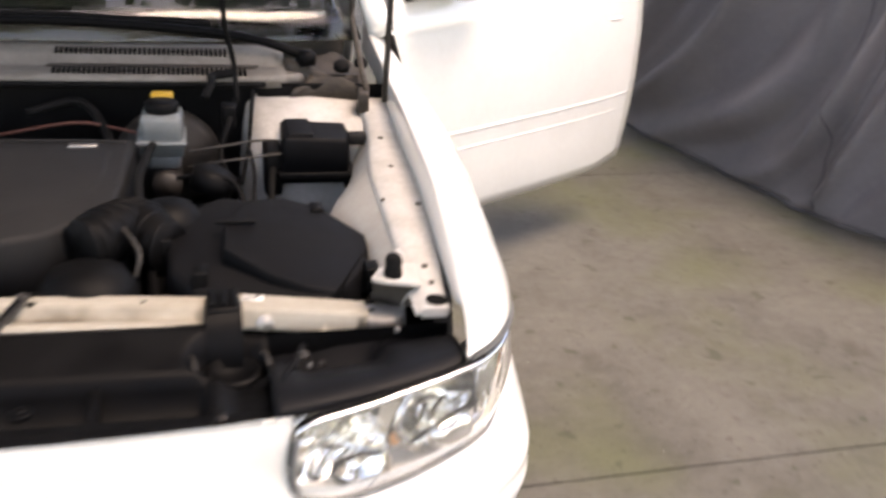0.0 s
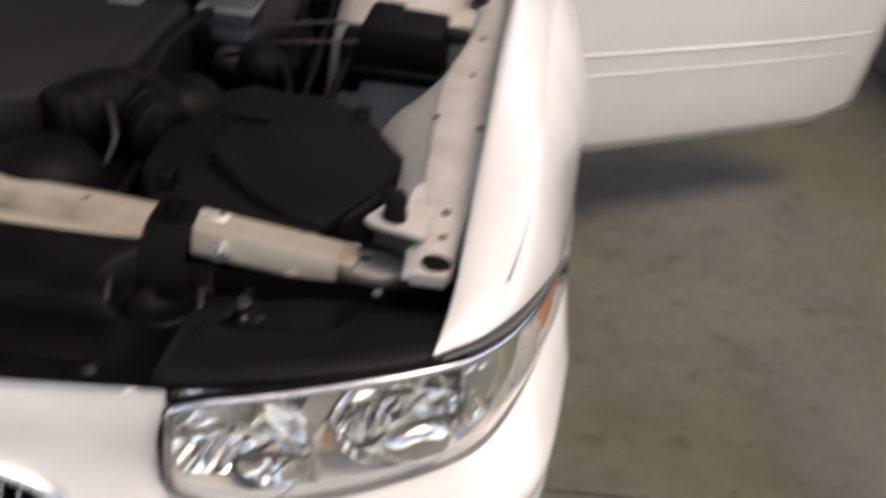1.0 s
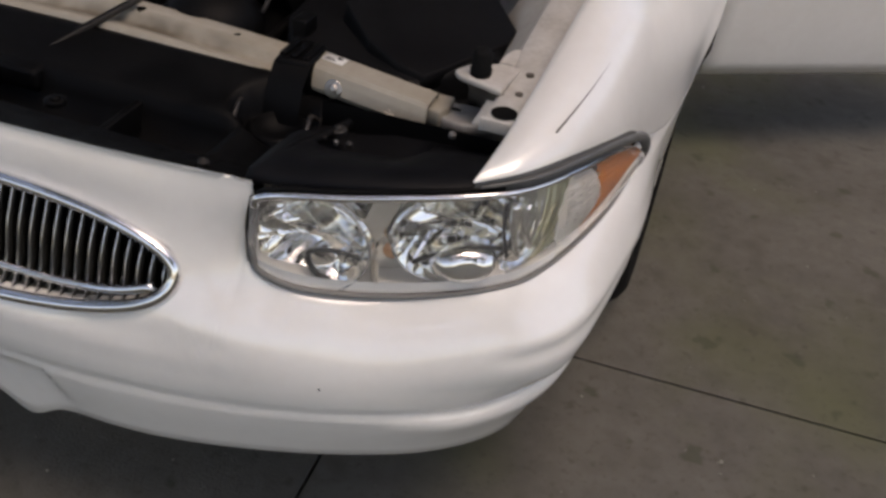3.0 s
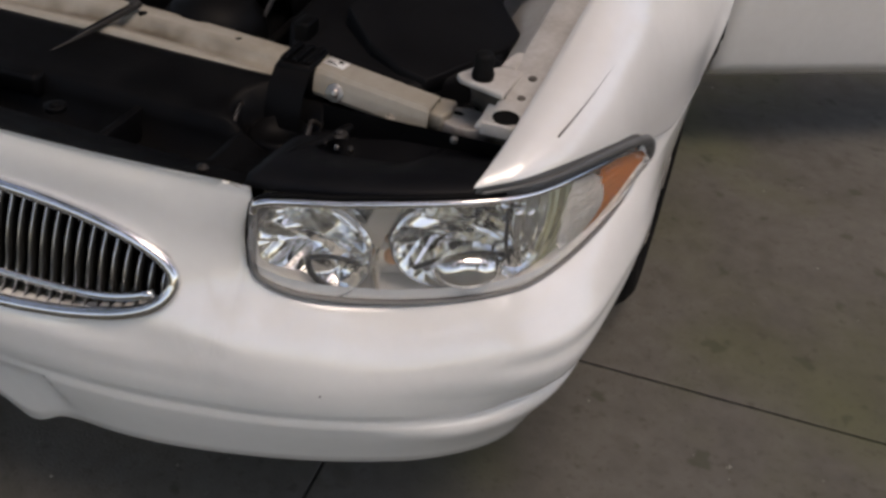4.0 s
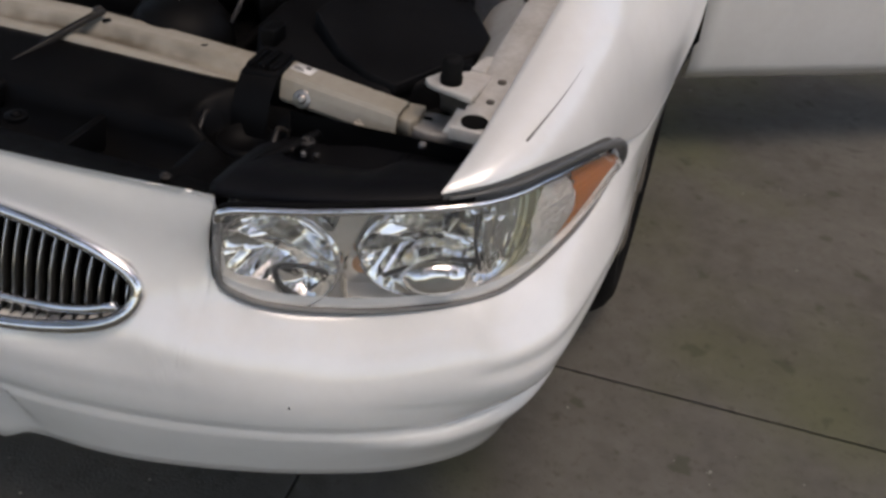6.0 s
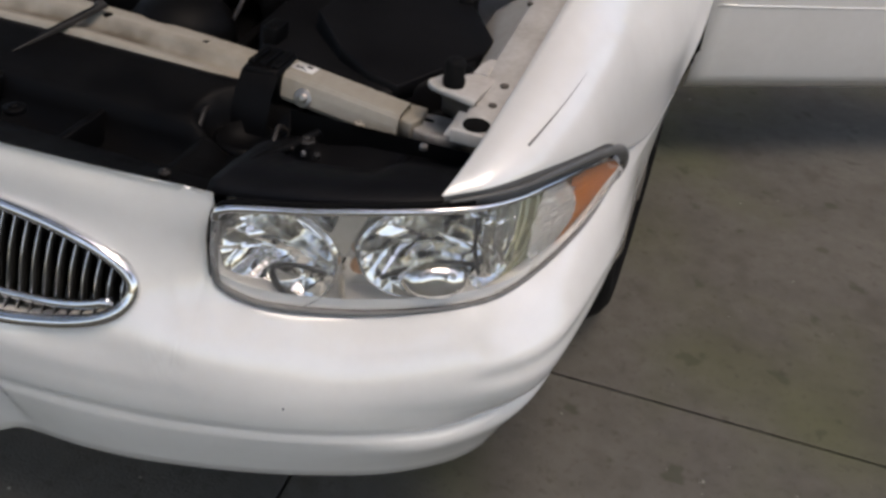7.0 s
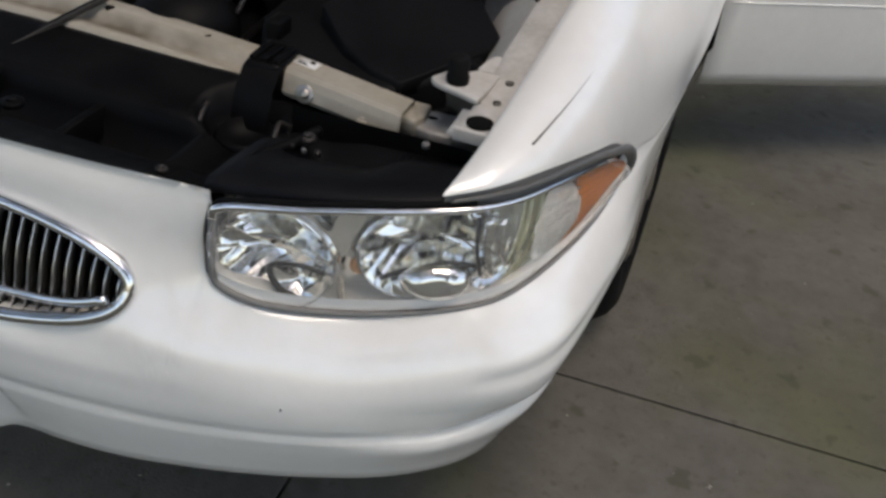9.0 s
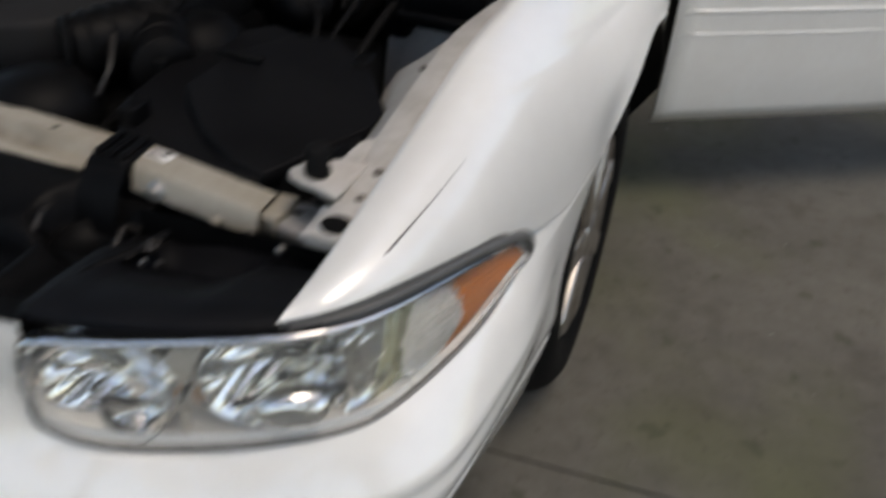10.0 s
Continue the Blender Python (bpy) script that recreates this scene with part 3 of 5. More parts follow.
def wheel(x, y, s):
    w = part("wheel", lathe([(0.05, -0.06), (0.2, -0.075), (0.212, 0.05), (0.208, 0.098), (0.198, 0.104), (0.186, 0.085), (0.06, 0.09), (0.02, 0.09)], pose(x, y, WHEEL_Z, 0, 90 * s, 0), 40), steel, car, "silver wheel cover with seven blades")
    part("tyre", lathe([(0.2, -0.09), (0.27, -0.105), (0.315, -0.095), (0.331, -0.07), (0.335, -0.01), (0.334, 0.028), (0.329, 0.056), (0.319, 0.08), (0.303, 0.1), (0.278, 0.114), (0.245, 0.114), (0.215, 0.1), (0.2, 0.06), (0.2, -0.05)], pose(x, y, WHEEL_Z, 0, 90 * s, 0), 96), rubber, w, "black worn rubber tyre")
    for k in range(7):
        m = pose(x, y, WHEEL_Z, 0, 90 * s, 0) @ pose(0, 0, 0, 0, 0, 360 / 7 * k)
        part("blade", box((0.05, -0.026, 0.07), (0.196, 0.026, 0.108), 0.008, m=m), steel, w)
    part("hub_cap", lathe([(0.055, 0.07), (0.055, 0.1), (0.04, 0.112), (0.01, 0.115)], pose(x, y, WHEEL_Z, 0, 90 * s, 0), 24), steel, w)


for y in (WHEEL_Y, WHEEL_Y + 2.85):
    for s in (1, -1):
        wheel(s * 0.74, y, s)

# headlights
LAMP_TOP = [(0.431, 0.052, 0.70), (0.447, 0.053, 0.728), (0.547, 0.080, 0.739), (0.684, 0.124, 0.757), (0.745, 0.176, 0.757), (0.787, 0.252, 0.754), (0.820, 0.372, 0.728), (0.836, 0.462, 0.690)]
LAMP_LOW = [(0.428, 0.050, 0.642), (0.440, 0.050, 0.614), (0.50, 0.063, 0.596), (0.61, 0.112, 0.588), (0.72, 0.166, 0.602), (0.772, 0.228, 0.612), (0.818, 0.348, 0.634), (0.842, 0.466, 0.662)]


def lamp_surface(count, rows, depth=0.0, bulge=0.012, lo=0.0, hi=1.0):
    top, low = spline(LAMP_TOP, 121), spline(LAMP_LOW, 121)
    out = []
    for j in range(rows):
        v = j / (rows - 1)
        row = []
        for i in range(count):
            k = int(round(lerp(lo, hi, i / (count - 1)) * 120))
            p = lerp(top[k], low[k], v)
            k2 = max(k, 22)
            d = top[min(k2 + 6, 120)] - top[k2 - 6]
            side = Vector((d.y, -d.x, 0)).normalized()
            p = p + side * (bulge * math.sin(v * math.pi) - depth) - Vector((0.004 * math.sin(v * math.pi) * (1 - step(0, 14, k)), 0, 0))
            row.append(p)
        out.append(row)
    return out


def flipped(rows, s):
    return [[(s * p.x, p.y, p.z) for p in r] for r in rows]


def bowl(center, facing, rx, rz, depth, s, flutes, slant):
    """A dished mirror, wider than deep, with pressed flutes and a turned-back rim."""
    turn = Vector(facing).to_track_quat("Z", "Y").to_matrix().to_4x4()
    rings = []
    for j in range(58):
        f = j / 55
        ring = []
        for i in range(200):
            a = 2 * math.pi * i / 200
            r = 0.08 + 0.92 * min(f, 1.0)
            u, v = r * math.cos(a), r * math.sin(a)
            upper = step(-0.2, 0.3, v)
            wave = abs(math.sin((u + slant * v) * flutes)) * 0.0019 * step(0.05, 0.45, -v + 0.35 * abs(u)) + 0.003 * math.sin((u + v) * 4.0)
            w = (v + 0.7 * u + 0.15 * math.sin(3 * u)) * 2.7 + 9
            slope = (0.085, 0.135, 0.06, 0.115, 0.15, 0.09)[int(w) % 6]
            wave -= (slope * (w % 1.0) / 2.7 + 0.006 * math.sin(5 * u + 2.3 * int(w))) * upper
            q = Vector((rx * u, rz * v, -depth * (1 - 0.55 * upper) * (1 - r ** 1.8) + wave * (1 - r ** 8)))
            if j > 55:
                q = Vector((rx * u * 1.02, rz * v * 1.02, -0.012 * (j - 55)))
            p = Vector(center) + turn @ q
            ring.append((s * p.x, p.y, p.z))
        rings.append(ring)
    bm = grid(rings, close=True, flip=(s < 0))
    bm.faces.new([v for v in bm.verts][:200][::(1 if s > 0 else -1)])
    return bm


def bowl_rim(center, facing, rx, rz, s):
    turn = Vector(facing).to_track_quat("Z", "Y").to_matrix().to_4x4()
    pts = [Vector(center) + turn @ Vector((rx * math.cos(a), rz * math.sin(a), 0.001)) for a in (2 * math.pi * i / 64 for i in range(65))]
    return tube([(s * p.x, p.y, p.z) for p in pts], 0.0016, 8, caps=False)


def lamp_point(u, v, depth):
    """A place behind the headlight lens: u along it, v from top to bottom edge."""
    top, low = spline(LAMP_TOP, 121), spline(LAMP_LOW, 121)
    k = max(0, min(120, int(round(u * 120))))
    p = lerp(top[k], low[k], v)
    k2 = min(max(k, 22), 114)
    d = top[k2 + 6] - top[k2 - 6]
    side = Vector((d.y, -d.x, 0)).normalized()
    return p + side * (0.012 * math.sin(v * math.pi) - depth)


def headlight(s):
    inner, outer = (0.494, 0.085, 0.648), (0.672, 0.170, 0.660)
    face_in, face_out = (0.14, -1, 0.12), (0.6, -1, 0.12)
    back = grid(flipped(lamp_surface(121, 25, 0.05, 0.0), s), flip=(s > 0))
    gone = []
    for f in back.faces:
        c = f.calc_center_median()
        for centre, facing, rx, rz in ((inner, face_in, 0.0755, 0.067), (outer, face_out, 0.098, 0.068)):
            q = Vector(facing).to_track_quat("Z", "Y").inverted() @ (Vector((s * c.x, c.y, c.z)) - Vector(centre))
            if (q.x / rx) ** 2 + (q.y / rz) ** 2 < 0.97:
                gone.append(f)
                break
    bmesh.ops.delete(back, geom=gone, context="FACES")
    lamp = part("headlight", back, housing_silver, car, "clear headlight unit with chrome reflectors and amber corner")
    # side walls of the housing
    front, back = lamp_surface(60, 12, 0.002, 0.0), lamp_surface(60, 12, 0.05, 0.0)
    part("bezel", grid(flipped([front[0], [lerp(p, q, 0.3) - Vector((0, 0, 0.012)) for p, q in zip(front[0], back[0])], [p - Vector((0, 0, 0.022)) for p in back[0]]], s), flip=(s < 0)), reflector, lamp, "bright upper edge of the reflector")
    part("bezel", grid(flipped([front[-1], [lerp(p, q, 0.25) + Vector((0, 0, 0.0)) for p, q in zip(front[-1], back[-1])], [p + Vector((0, 0, 0.004)) for p in back[-1]]], s), flip=(s > 0)), milky_edge, lamp, "milky grey lower edge")
    part("bezel", grid(flipped([[r[0] for r in front], [r[0] for r in back]], s), flip=(s > 0)), housing_silver, lamp)
    # mirrors
    part("reflector", bowl(inner, face_in, 0.0755, 0.067, 0.044, s, 10, -0.9), reflector, lamp, "fluted chrome reflector")
    part("reflector", bowl(outer, face_out, 0.098, 0.068, 0.05, s, 12, -0.9), reflector, lamp, "wide fluted chrome reflector")
    part("rim", bowl_rim(inner, face_in, 0.0755, 0.067, s), chrome, lamp, "thin bright rim")
    part("rim", bowl_rim(outer, face_out, 0.098, 0.068, s), chrome, lamp, "thin bright rim")
    # bulb shield of the inner lamp: a dark hooked lip over a chrome cup
    hook = [(0.556, 0.096, 0.638), (0.531, 0.089, 0.645), (0.503, 0.085, 0.641), (0.489, 0.085, 0.631), (0.492, 0.085, 0.613), (0.506, 0.085, 0.601), (0.525, 0.087, 0.592), (0.537, 0.089, 0.586)]
    part("bulb_shield", tube([(s * x, y, z) for x, y, z in hook], (0.003, 0.0062), 8, 40), shade_grey, lamp, "dark hooked bulb shield")
    cup = spline(hook, 40)
    part("bulb_shield", grid([[(s * p.x, p.y, p.z) for p in cup], [(s * lerp(p.x, 0.53, 0.5), p.y + 0.012, lerp(p.z, 0.61, 0.5)) for p in cup], [(s * 0.532, 0.13, 0.61) for p in cup]], flip=(s > 0)), reflector, lamp, "chrome bulb cup")
    # eyelid and cup of the outer lamp
    lid = [(0.606, 0.14, 0.616), (0.63, 0.142, 0.634), (0.662, 0.152, 0.649), (0.692, 0.17, 0.652), (0.722, 0.194, 0.642)]
    part("bulb_shield", tube([(s * x, y, z) for x, y, z in lid], 0.0035, 8, 30), shade_grey, lamp, "dark lid over the bulb cup")
    part("bulb_cup", lathe([(0.012, 0.03), (0.028, 0.028), (0.040, 0.012), (0.044, -0.012)], Matrix.Translation((s * 0.672, 0.168, 0.626)) @ Vector((s * 0.5, -1, 0.25)).to_track_quat("Z", "Y").to_matrix().to_4x4() @ Matrix.Diagonal((1.15, 0.68, 1, 1)), 32), reflector, lamp, "chrome bulb cup")
    part("bulb_socket", lathe([(0.006, -0.002), (0.012, 0.0), (0.012, 0.006), (0.008, 0.008)], Matrix.Translation((s * 0.668, 0.146, 0.63)) @ Vector((s * 0.5, -1, 0.3)).to_track_quat("Z", "Y").to_matrix().to_4x4(), 16), shade_grey, lamp)
    part("amber_bulb", lathe([(0.004, -0.004), (0.011, 0.0), (0.011, 0.006), (0.005, 0.01)], Matrix.Translation((s * 0.584, 0.134, 0.637)) @ Vector((s * 0.3, -1, 0.2)).to_track_quat("Z", "Y").to_matrix().to_4x4(), 16), peach, lamp, "pale orange bulb tip")
    # upright folds at the outer side of the wide reflector
    for x, y, z0, z1, r in ((0.714, 0.184, 0.718, 0.634, 0.0028), (0.724, 0.194, 0.715, 0.63, 0.006), (0.737, 0.206, 0.71, 0.645, 0.005)):
        part("fold", tube([(s * x, y, z0), (s * (x + 0.003), y - 0.004, lerp(z0, z1, 0.5)), (s * (x + 0.01), y + 0.004, z1)], r, 8, 12), shade_grey if r < 0.004 else reflector, lamp)
    for x, y in ((0.572, 0.112), (0.567, 0.118)):
        part("fold", tube([(s * x, y, 0.625), (s * (x + 0.001), y - 0.003, 0.608), (s * (x + 0.002), y, 0.592)], 0.003, 8, 8), tan_web, lamp)
    # grey web, then the corner lights behind the clear cover
    web = [[lamp_point(lerp(0.655, 0.765, i / 17), v / 8, 0.021) for i in range(18)] for v in range(9)]
    part("web", grid(flipped([[lamp_point(u, v, 0.044) for u in (0.322, 0.333, 0.344, 0.355)] for v in (0.02, 0.3, 0.6, 0.98)], s), flip=(s > 0)), tan_web, lamp, "tan web between the reflectors")
    part("reflector", grid(flipped([[lamp_point(lerp(0.60, 0.657, i / 27), 0.06 + 0.86 * v / 36, lerp(0.034, 0.0225, i / 27) + 0.0028 * math.sin(i * 0.36 + v * 0.12 + 0.6) + 0.0015 * math.sin(v * 0.22)) for i in range(28)] for v in range(37)], s), flip=(s > 0)), reflector, lamp, "rippled outer end of the wide reflector")
    part("web", grid(flipped(web, s), flip=(s > 0)), web_grey, lamp, "glossy grey web beside the marker light")
    rings = []
    for j in range(25):
        r = max(0.02, j / 24)
        ring = []
        for i in range(48):
            a = 2 * math.pi * i / 48
            rib = 0.0013 * math.sin(r * math.sin(a) * 34) * (1 - r ** 6)
            p = lamp_point(0.748 + 0.060 * r * math.cos(a) + 0.012 * (r * math.sin(a)), 0.47 + 0.42 * r * math.sin(a), 0.0065 + 0.003 * r ** 4 + rib)
            ring.append((s * p.x, p.y, p.z))
        rings.append(ring)
    part("marker_lens", grid(rings, close=True, flip=(s > 0)), ribbed_glass, lamp, "ribbed clear marker lens")
    rows = []
    for j in range(65):
        v = j / 64
        rows.append([lamp_point(lerp(0.776 + 0.027 * v + 0.022 * math.sin(v * math.pi), 1.0, i / 14), v, 0.0115 + 0.0007 * math.sin(v * 75)) for i in range(15)])
    part("amber_lens", grid(flipped(rows, s), flip=(s > 0)), amber_glass, lamp, "ribbed amber corner reflector")
    part("lens_lip", grid(flipped([[lamp_point(lerp(0.05, 0.73, i / 40), v, 0.005) for i in range(41)] for v in (0.885, 0.92, 0.96, 1.0)], s), flip=(s > 0)), milky_edge, lamp, "milky lower lip of the lens")
    cover = part("lens", grid(flipped(lamp_surface(80, 16), s), flip=(s > 0)), lens_glass, lamp, "clear plastic headlight lens")
    thick(cover, 0.003)
    cover.visible_shadow = False
    # rubber seal, wider over the top, and the lamp's bright edge inside it
    edge, low = spline(LAMP_TOP, 60), spline(LAMP_LOW, 60)
    seal = [edge[i] + Vector((0.001, -0.001, lerp(0.004, 0.013, step(0.62, 0.74, edge[i].x)))) for i in range(26, 54, 3)]
    seal += [Vector(p) for p in ((0.834, 0.428, 0.722), (0.840, 0.455, 0.710), (0.844, 0.472, 0.697), (0.847, 0.480, 0.683), (0.847, 0.480, 0.668), (0.843, 0.468, 0.656))]
    part("seal", tube([(s * p.x, p.y, p.z) for p in seal[:-3]], (0.002, 0.009), 10, 90), seal_rubber, lamp, "grey rubber seal")
    part("seal", tube([(s * p.x, p.y, p.z) for p in seal[-4:]], (0.009, 0.003), 10, 30), seal_rubber, lamp, "tapering end of the rubber seal")
    part("gasket", tube([(s * p.x, p.y + 0.003, p.z + 0.004) for p in edge[3:30]], 0.0035, 8), black_plastic, lamp, "thin black gasket")
    wing_edge, lens_top = spline(WING_LOW[:6], 60), spline(LAMP_TOP[3:], 60)
    strip = [[(s * (p.x - 0.003), p.y + 0.006, p.z + 0.001) for p in wing_edge[:53]], [(s * p.x, p.y + 0.002, p.z - 0.003) for p in wing_edge[:53]], [(s * lerp(p.x, q.x, 0.5), lerp(p.y, q.y, 0.5) + 0.002, lerp(p.z, q.z, 0.5)) for p, q in zip(wing_edge[:53], lens_top[:53])], [(s * q.x, q.y + 0.004, q.z - 0.002) for q in lens_top[:53]]]
    part("seal", grid(strip, flip=(s < 0)), seal_rubber, lamp, "grey rubber strip under the wing edge")
    part("lens_edge", tube([(s * p.x, p.y - 0.001, p.z - 0.003) for p in edge[3:53]], (0.0062, 0.0034), 8), chrome, lamp, "bright moulded lens edge")
    part("seal", tube([(s * p.x, p.y, p.z) for p in [edge[5] + Vector((0, 0, 0.003)), edge[2]] + [edge[0]] + [q - Vector((0, 0, 0.006)) for q in low]], (0.0055, 0.0022), 8), gasket_grey, lamp, "grey rubber seal")
    return lamp


headlight(1)
headlight(-1)


# grille
def grille_line(a, grow=0.0, dy=0.0):
    c, d = math.cos(a), math.sin(a)
    x = (0.338 + grow) * math.copysign(abs(c) ** 0.85, c)
    z = 0.594 + (0.074 + grow) * math.copysign(abs(d) ** 0.9, d)
    return (x, front_y(x, z) + dy, z)


def grille():
    ring = part("grille", tube([grille_line(2 * math.pi * i / 120, 0, -0.004) for i in range(121)], 0.009, 10, caps=False), chrome, car, "oval chrome grille with upright slats")
    part("backing", grid([[(x, front_y(0, 0.6) + 0.075, z) for x in (-0.33, 0, 0.33)] for z in (0.5, 0.6, 0.7)], flip=False), black_plastic, ring)
    bar = []
    for i in range(61):
        x = lerp(-0.322, 0.322, i / 60)
        bar.append((x, front_y(x, 0.555) - 0.004, 0.545 + 0.045 * (abs(x) / 0.322) ** 4))
    part("lower_bar", tube(bar, 0.006, 8), chrome, ring, "chrome lower grille bar")
    for i in range(-18, 19):
        x = i * 0.0178
        z_top = 0.594 + 0.072 * (max(0.0, 1 - (abs(x) / 0.338) ** 2.35)) ** 0.45
        z_low = 0.594 - 0.072 * (max(0.0, 1 - (abs(x) / 0.338) ** 2.35)) ** 0.45
        pts = []
        for j in range(9):
            f = j / 8
            z = lerp(z_top, z_low, f)
            out = 0.012 * math.sin(f * math.pi) + 0.006
            pts.append((x, front_y(x, z) + 0.03 - out - 0.01 * f, z))
        part("slat", grid([pts, [(px + 0.0008, py - 0.006, pz) for px, py, pz in pts], [(px + 0.0022, py - 0.006, pz) for px, py, pz in pts], [(px + 0.003, py + 0.012, pz) for px, py, pz in pts], [(px, py + 0.012, pz) for px, py, pz in pts], pts]), shade_grey, ring)
        part("slat_edge", tube([(px + 0.0015, py - 0.0065, pz) for px, py, pz in pts], 0.0011, 6), slat_chrome, ring, "thin bright front edge")


grille()


# doors
HINGE, DOOR_ANGLE = Vector((0.865, 1.735, 0)), 30.2


def door_skin(length, x_hinge=0.0):
    """Upright profile of the outer door skin: how far it stands out at each height."""
    return [(0.0, 0.26), (0.012, 0.3), (0.02, 0.42), (0.026, 0.50), (0.03, 0.62), (0.026, 0.78), (0.012, 0.9), (0.0, 0.975), (-0.02, 0.992)]


def open_door():
    m = Matrix.Translation(HINGE) @ pose(0, 0, 0, 0, 0, DOOR_ANGLE)
    rows = []
    length = 1.252
    for out, z in door_skin(length):
        row = []
        for i in range(25):
            f = i / 24
            x = f * (length + 0.03 * math.sin((z - 0.26) / 0.72 * math.pi * 0.9))
            low = 0.0 if z > 0.3 else 0.03 * step(0.85, 1.0, f)
            row.append(m @ Vector((x, -out * (1 - 0.5 * f ** 6) + 0.03 * f ** 4, z + low + 0.03 * f * step(0.6, 1.0, z))))
        rows.append(row)
    d = part("front_door", grid(rows), paint, car, "white front door standing open")
    thick(d, 0.005)
    part("door_inner", box((0.03, 0.035, 0.31), (1.17, 0.11, 0.95), 0.03, m=m), interior, d, "beige inner door trim")
    for y0, z0, r in ((-0.0235, 0.495, 0.0045), (-0.0235, 0.553, 0.0075)):
        part("moulding", tube([m @ Vector((lerp(0.02, 1.27, i / 20), y0 + 0.014 * (i / 20) ** 6 + 0.03 * (i / 20) ** 4, z0 + 0.03 * (i / 20) * step(0.6, 1.0, z0) + 0.004)) for i in range(21)], r, 8), paint, d, "white side moulding ridge")
    part("handle", box((1.0, -0.004, 0.843), (1.12, 0.03, 0.857), 0.005, m=m), paint, d, "white pull handle")
    part("handle_recess", box((0.99, 0.003, 0.832), (1.13, 0.03, 0.868), 0.008, m=m), paint, d)
    part("window_frame", tube([m @ Vector(p) for p in ((0.03, 0.03, 0.97), (0.3, 0.09, 1.2), (0.55, 0.14, 1.37), (0.9, 0.15, 1.41), (1.2, 0.12, 1.38), (1.25, 0.06, 1.0))], 0.016, 8, 40), paint, d)
    part("belt_strip", tube([m @ Vector((x, -0.004 + 0.02 * (x / 1.2) ** 4, 0.992 + 0.025 * x)) for x in (0.05, 0.3, 0.6, 0.9, 1.2)], 0.008, 8), black_plastic, d, "black window belt strip")
    pane = part("window_pane", grid([[m @ Vector((x, lerp(0.035, 0.1, (z - 1.0) / 0.36), z)) for x in (lerp(0.0 + 1.25 * (z - 1.0), 1.22, k / 4) for k in range(5))] for z in (1.0, 1.12, 1.24, 1.36)]), window_glass, d)
    mir = part("mirror", lathe([(0.015, 0.0), (0.05, 0.005), (0.078, 0.03), (0.085, 0.08), (0.08, 0.115), (0.07, 0.118)], m @ pose(0.215, 0.0, 1.075, 90, 0, 0) @ Matrix.Diagonal((1.8, 1.0, 1, 1)), 28), paint, d, "white door mirror housing")
    part("mirror_foot", box((0.05, -0.03, 0.99), (0.17, 0.03, 1.05), 0.012, m=m), paint, mir)
    part("mirror_glass", box((0.09, 0.002, 1.02), (0.34, 0.008, 1.13), 0.002, m=m), chrome, mir)


open_door()


def side_x(z):
    """Half width of the body side at each height."""
    k = ((0.22, 0.84), (0.27, 0.868), (0.42, 0.918), (0.64, 0.932), (0.82, 0.918), (0.93, 0.885), (0.985, 0.85))
    for (a, u), (b, w) in zip(k[:-1], k[1:]):
        if z <= b:
            return lerp(u, w, (z - a) / (b - a))
    return k[-1][1]


def side_panel(name, y0, y1, s, label="", z0=0.26, z1=0.985, arch=None):
    rows = []
    for i in range(25):
        y = lerp(y0, y1, i / 24)
        lo = z0
        if arch and abs(y - arch) < ARCH:
            lo = max(z0, WHEEL_Z + math.sqrt(ARCH ** 2 - (y - arch) ** 2))
        taper = 0.12 * step(4.2, 5.1, y) ** 2
        row = []
        for j in range(13):
            z = lerp(lo, z1, j / 12)
            row.append((s * (side_x(z) - taper), y, z))
        rows.append(row)
    ob = part(name, grid(rows, flip=(s < 0)), paint, car, label)
    thick(ob, 0.005)
    return ob


RW = WHEEL_Y + 2.85
for s in (1, -1):
    if s < 0:
        side_panel("front_door", 1.735, 2.87, s)
    side_panel("rear_door", 2.88, 3.72, s, arch=RW, z0=0.27)
    side_panel("rear_quarter", 3.73, 5.05, s, arch=RW, z0=0.3)
    part("sill", box((min(s * 0.66, s * 0.78), 1.72, 0.2), (max(s * 0.66, s * 0.78), 3.45, 0.262), 0.015), paint, car)
    # pillars
    part("pillar", tube([(s * 0.80, 1.56, 0.945), (s * 0.745, 1.86, 1.16), (s * 0.66, 2.22, 1.385)], 0.035, 10, 14), paint, car, "white windscreen pillar")
    part("pillar", tube([(s * 0.84, 2.87, 0.97), (s * 0.76, 2.9, 1.2), (s * 0.68, 2.92, 1.4)], 0.035, 8, 10), paint, car)
    part("pillar", tube([(s * 0.82, 4.25, 0.97), (s * 0.74, 3.95, 1.2), (s * 0.64, 3.6, 1.385)], 0.055, 8, 10), paint, car)
    part("side_window", grid([[(s * lerp(0.845, 0.69, f), y, lerp(0.985, 1.38, f)) for y in (lerp(2.92, 2.94, f), lerp(3.4, 3.3, f), lerp(4.1, 3.62, f))] for f in (0, 0.5, 1)], flip=(s < 0)), window_glass, car)
part("side_window", grid([[(-lerp(0.845, 0.69, f), y, lerp(0.985, 1.38, f)) for y in (lerp(1.7, 2.25, f), lerp(2.3, 2.5, f), 2.85)] for f in (0, 0.5, 1)]), window_glass, car)
roof = part("roof", grid([[(x, y, 1.445 - 0.05 * (abs(x) / 0.68) ** 3 - 0.05 * ((y - 2.85) / 0.75) ** 2) for x in (-0.68 + 1.36 * i / 16 for i in range(17))] for y in (2.15, 2.4, 2.7, 3.0, 3.3, 3.65)]), paint, car, "white roof panel")
thick(roof, 0.02)
screen = []
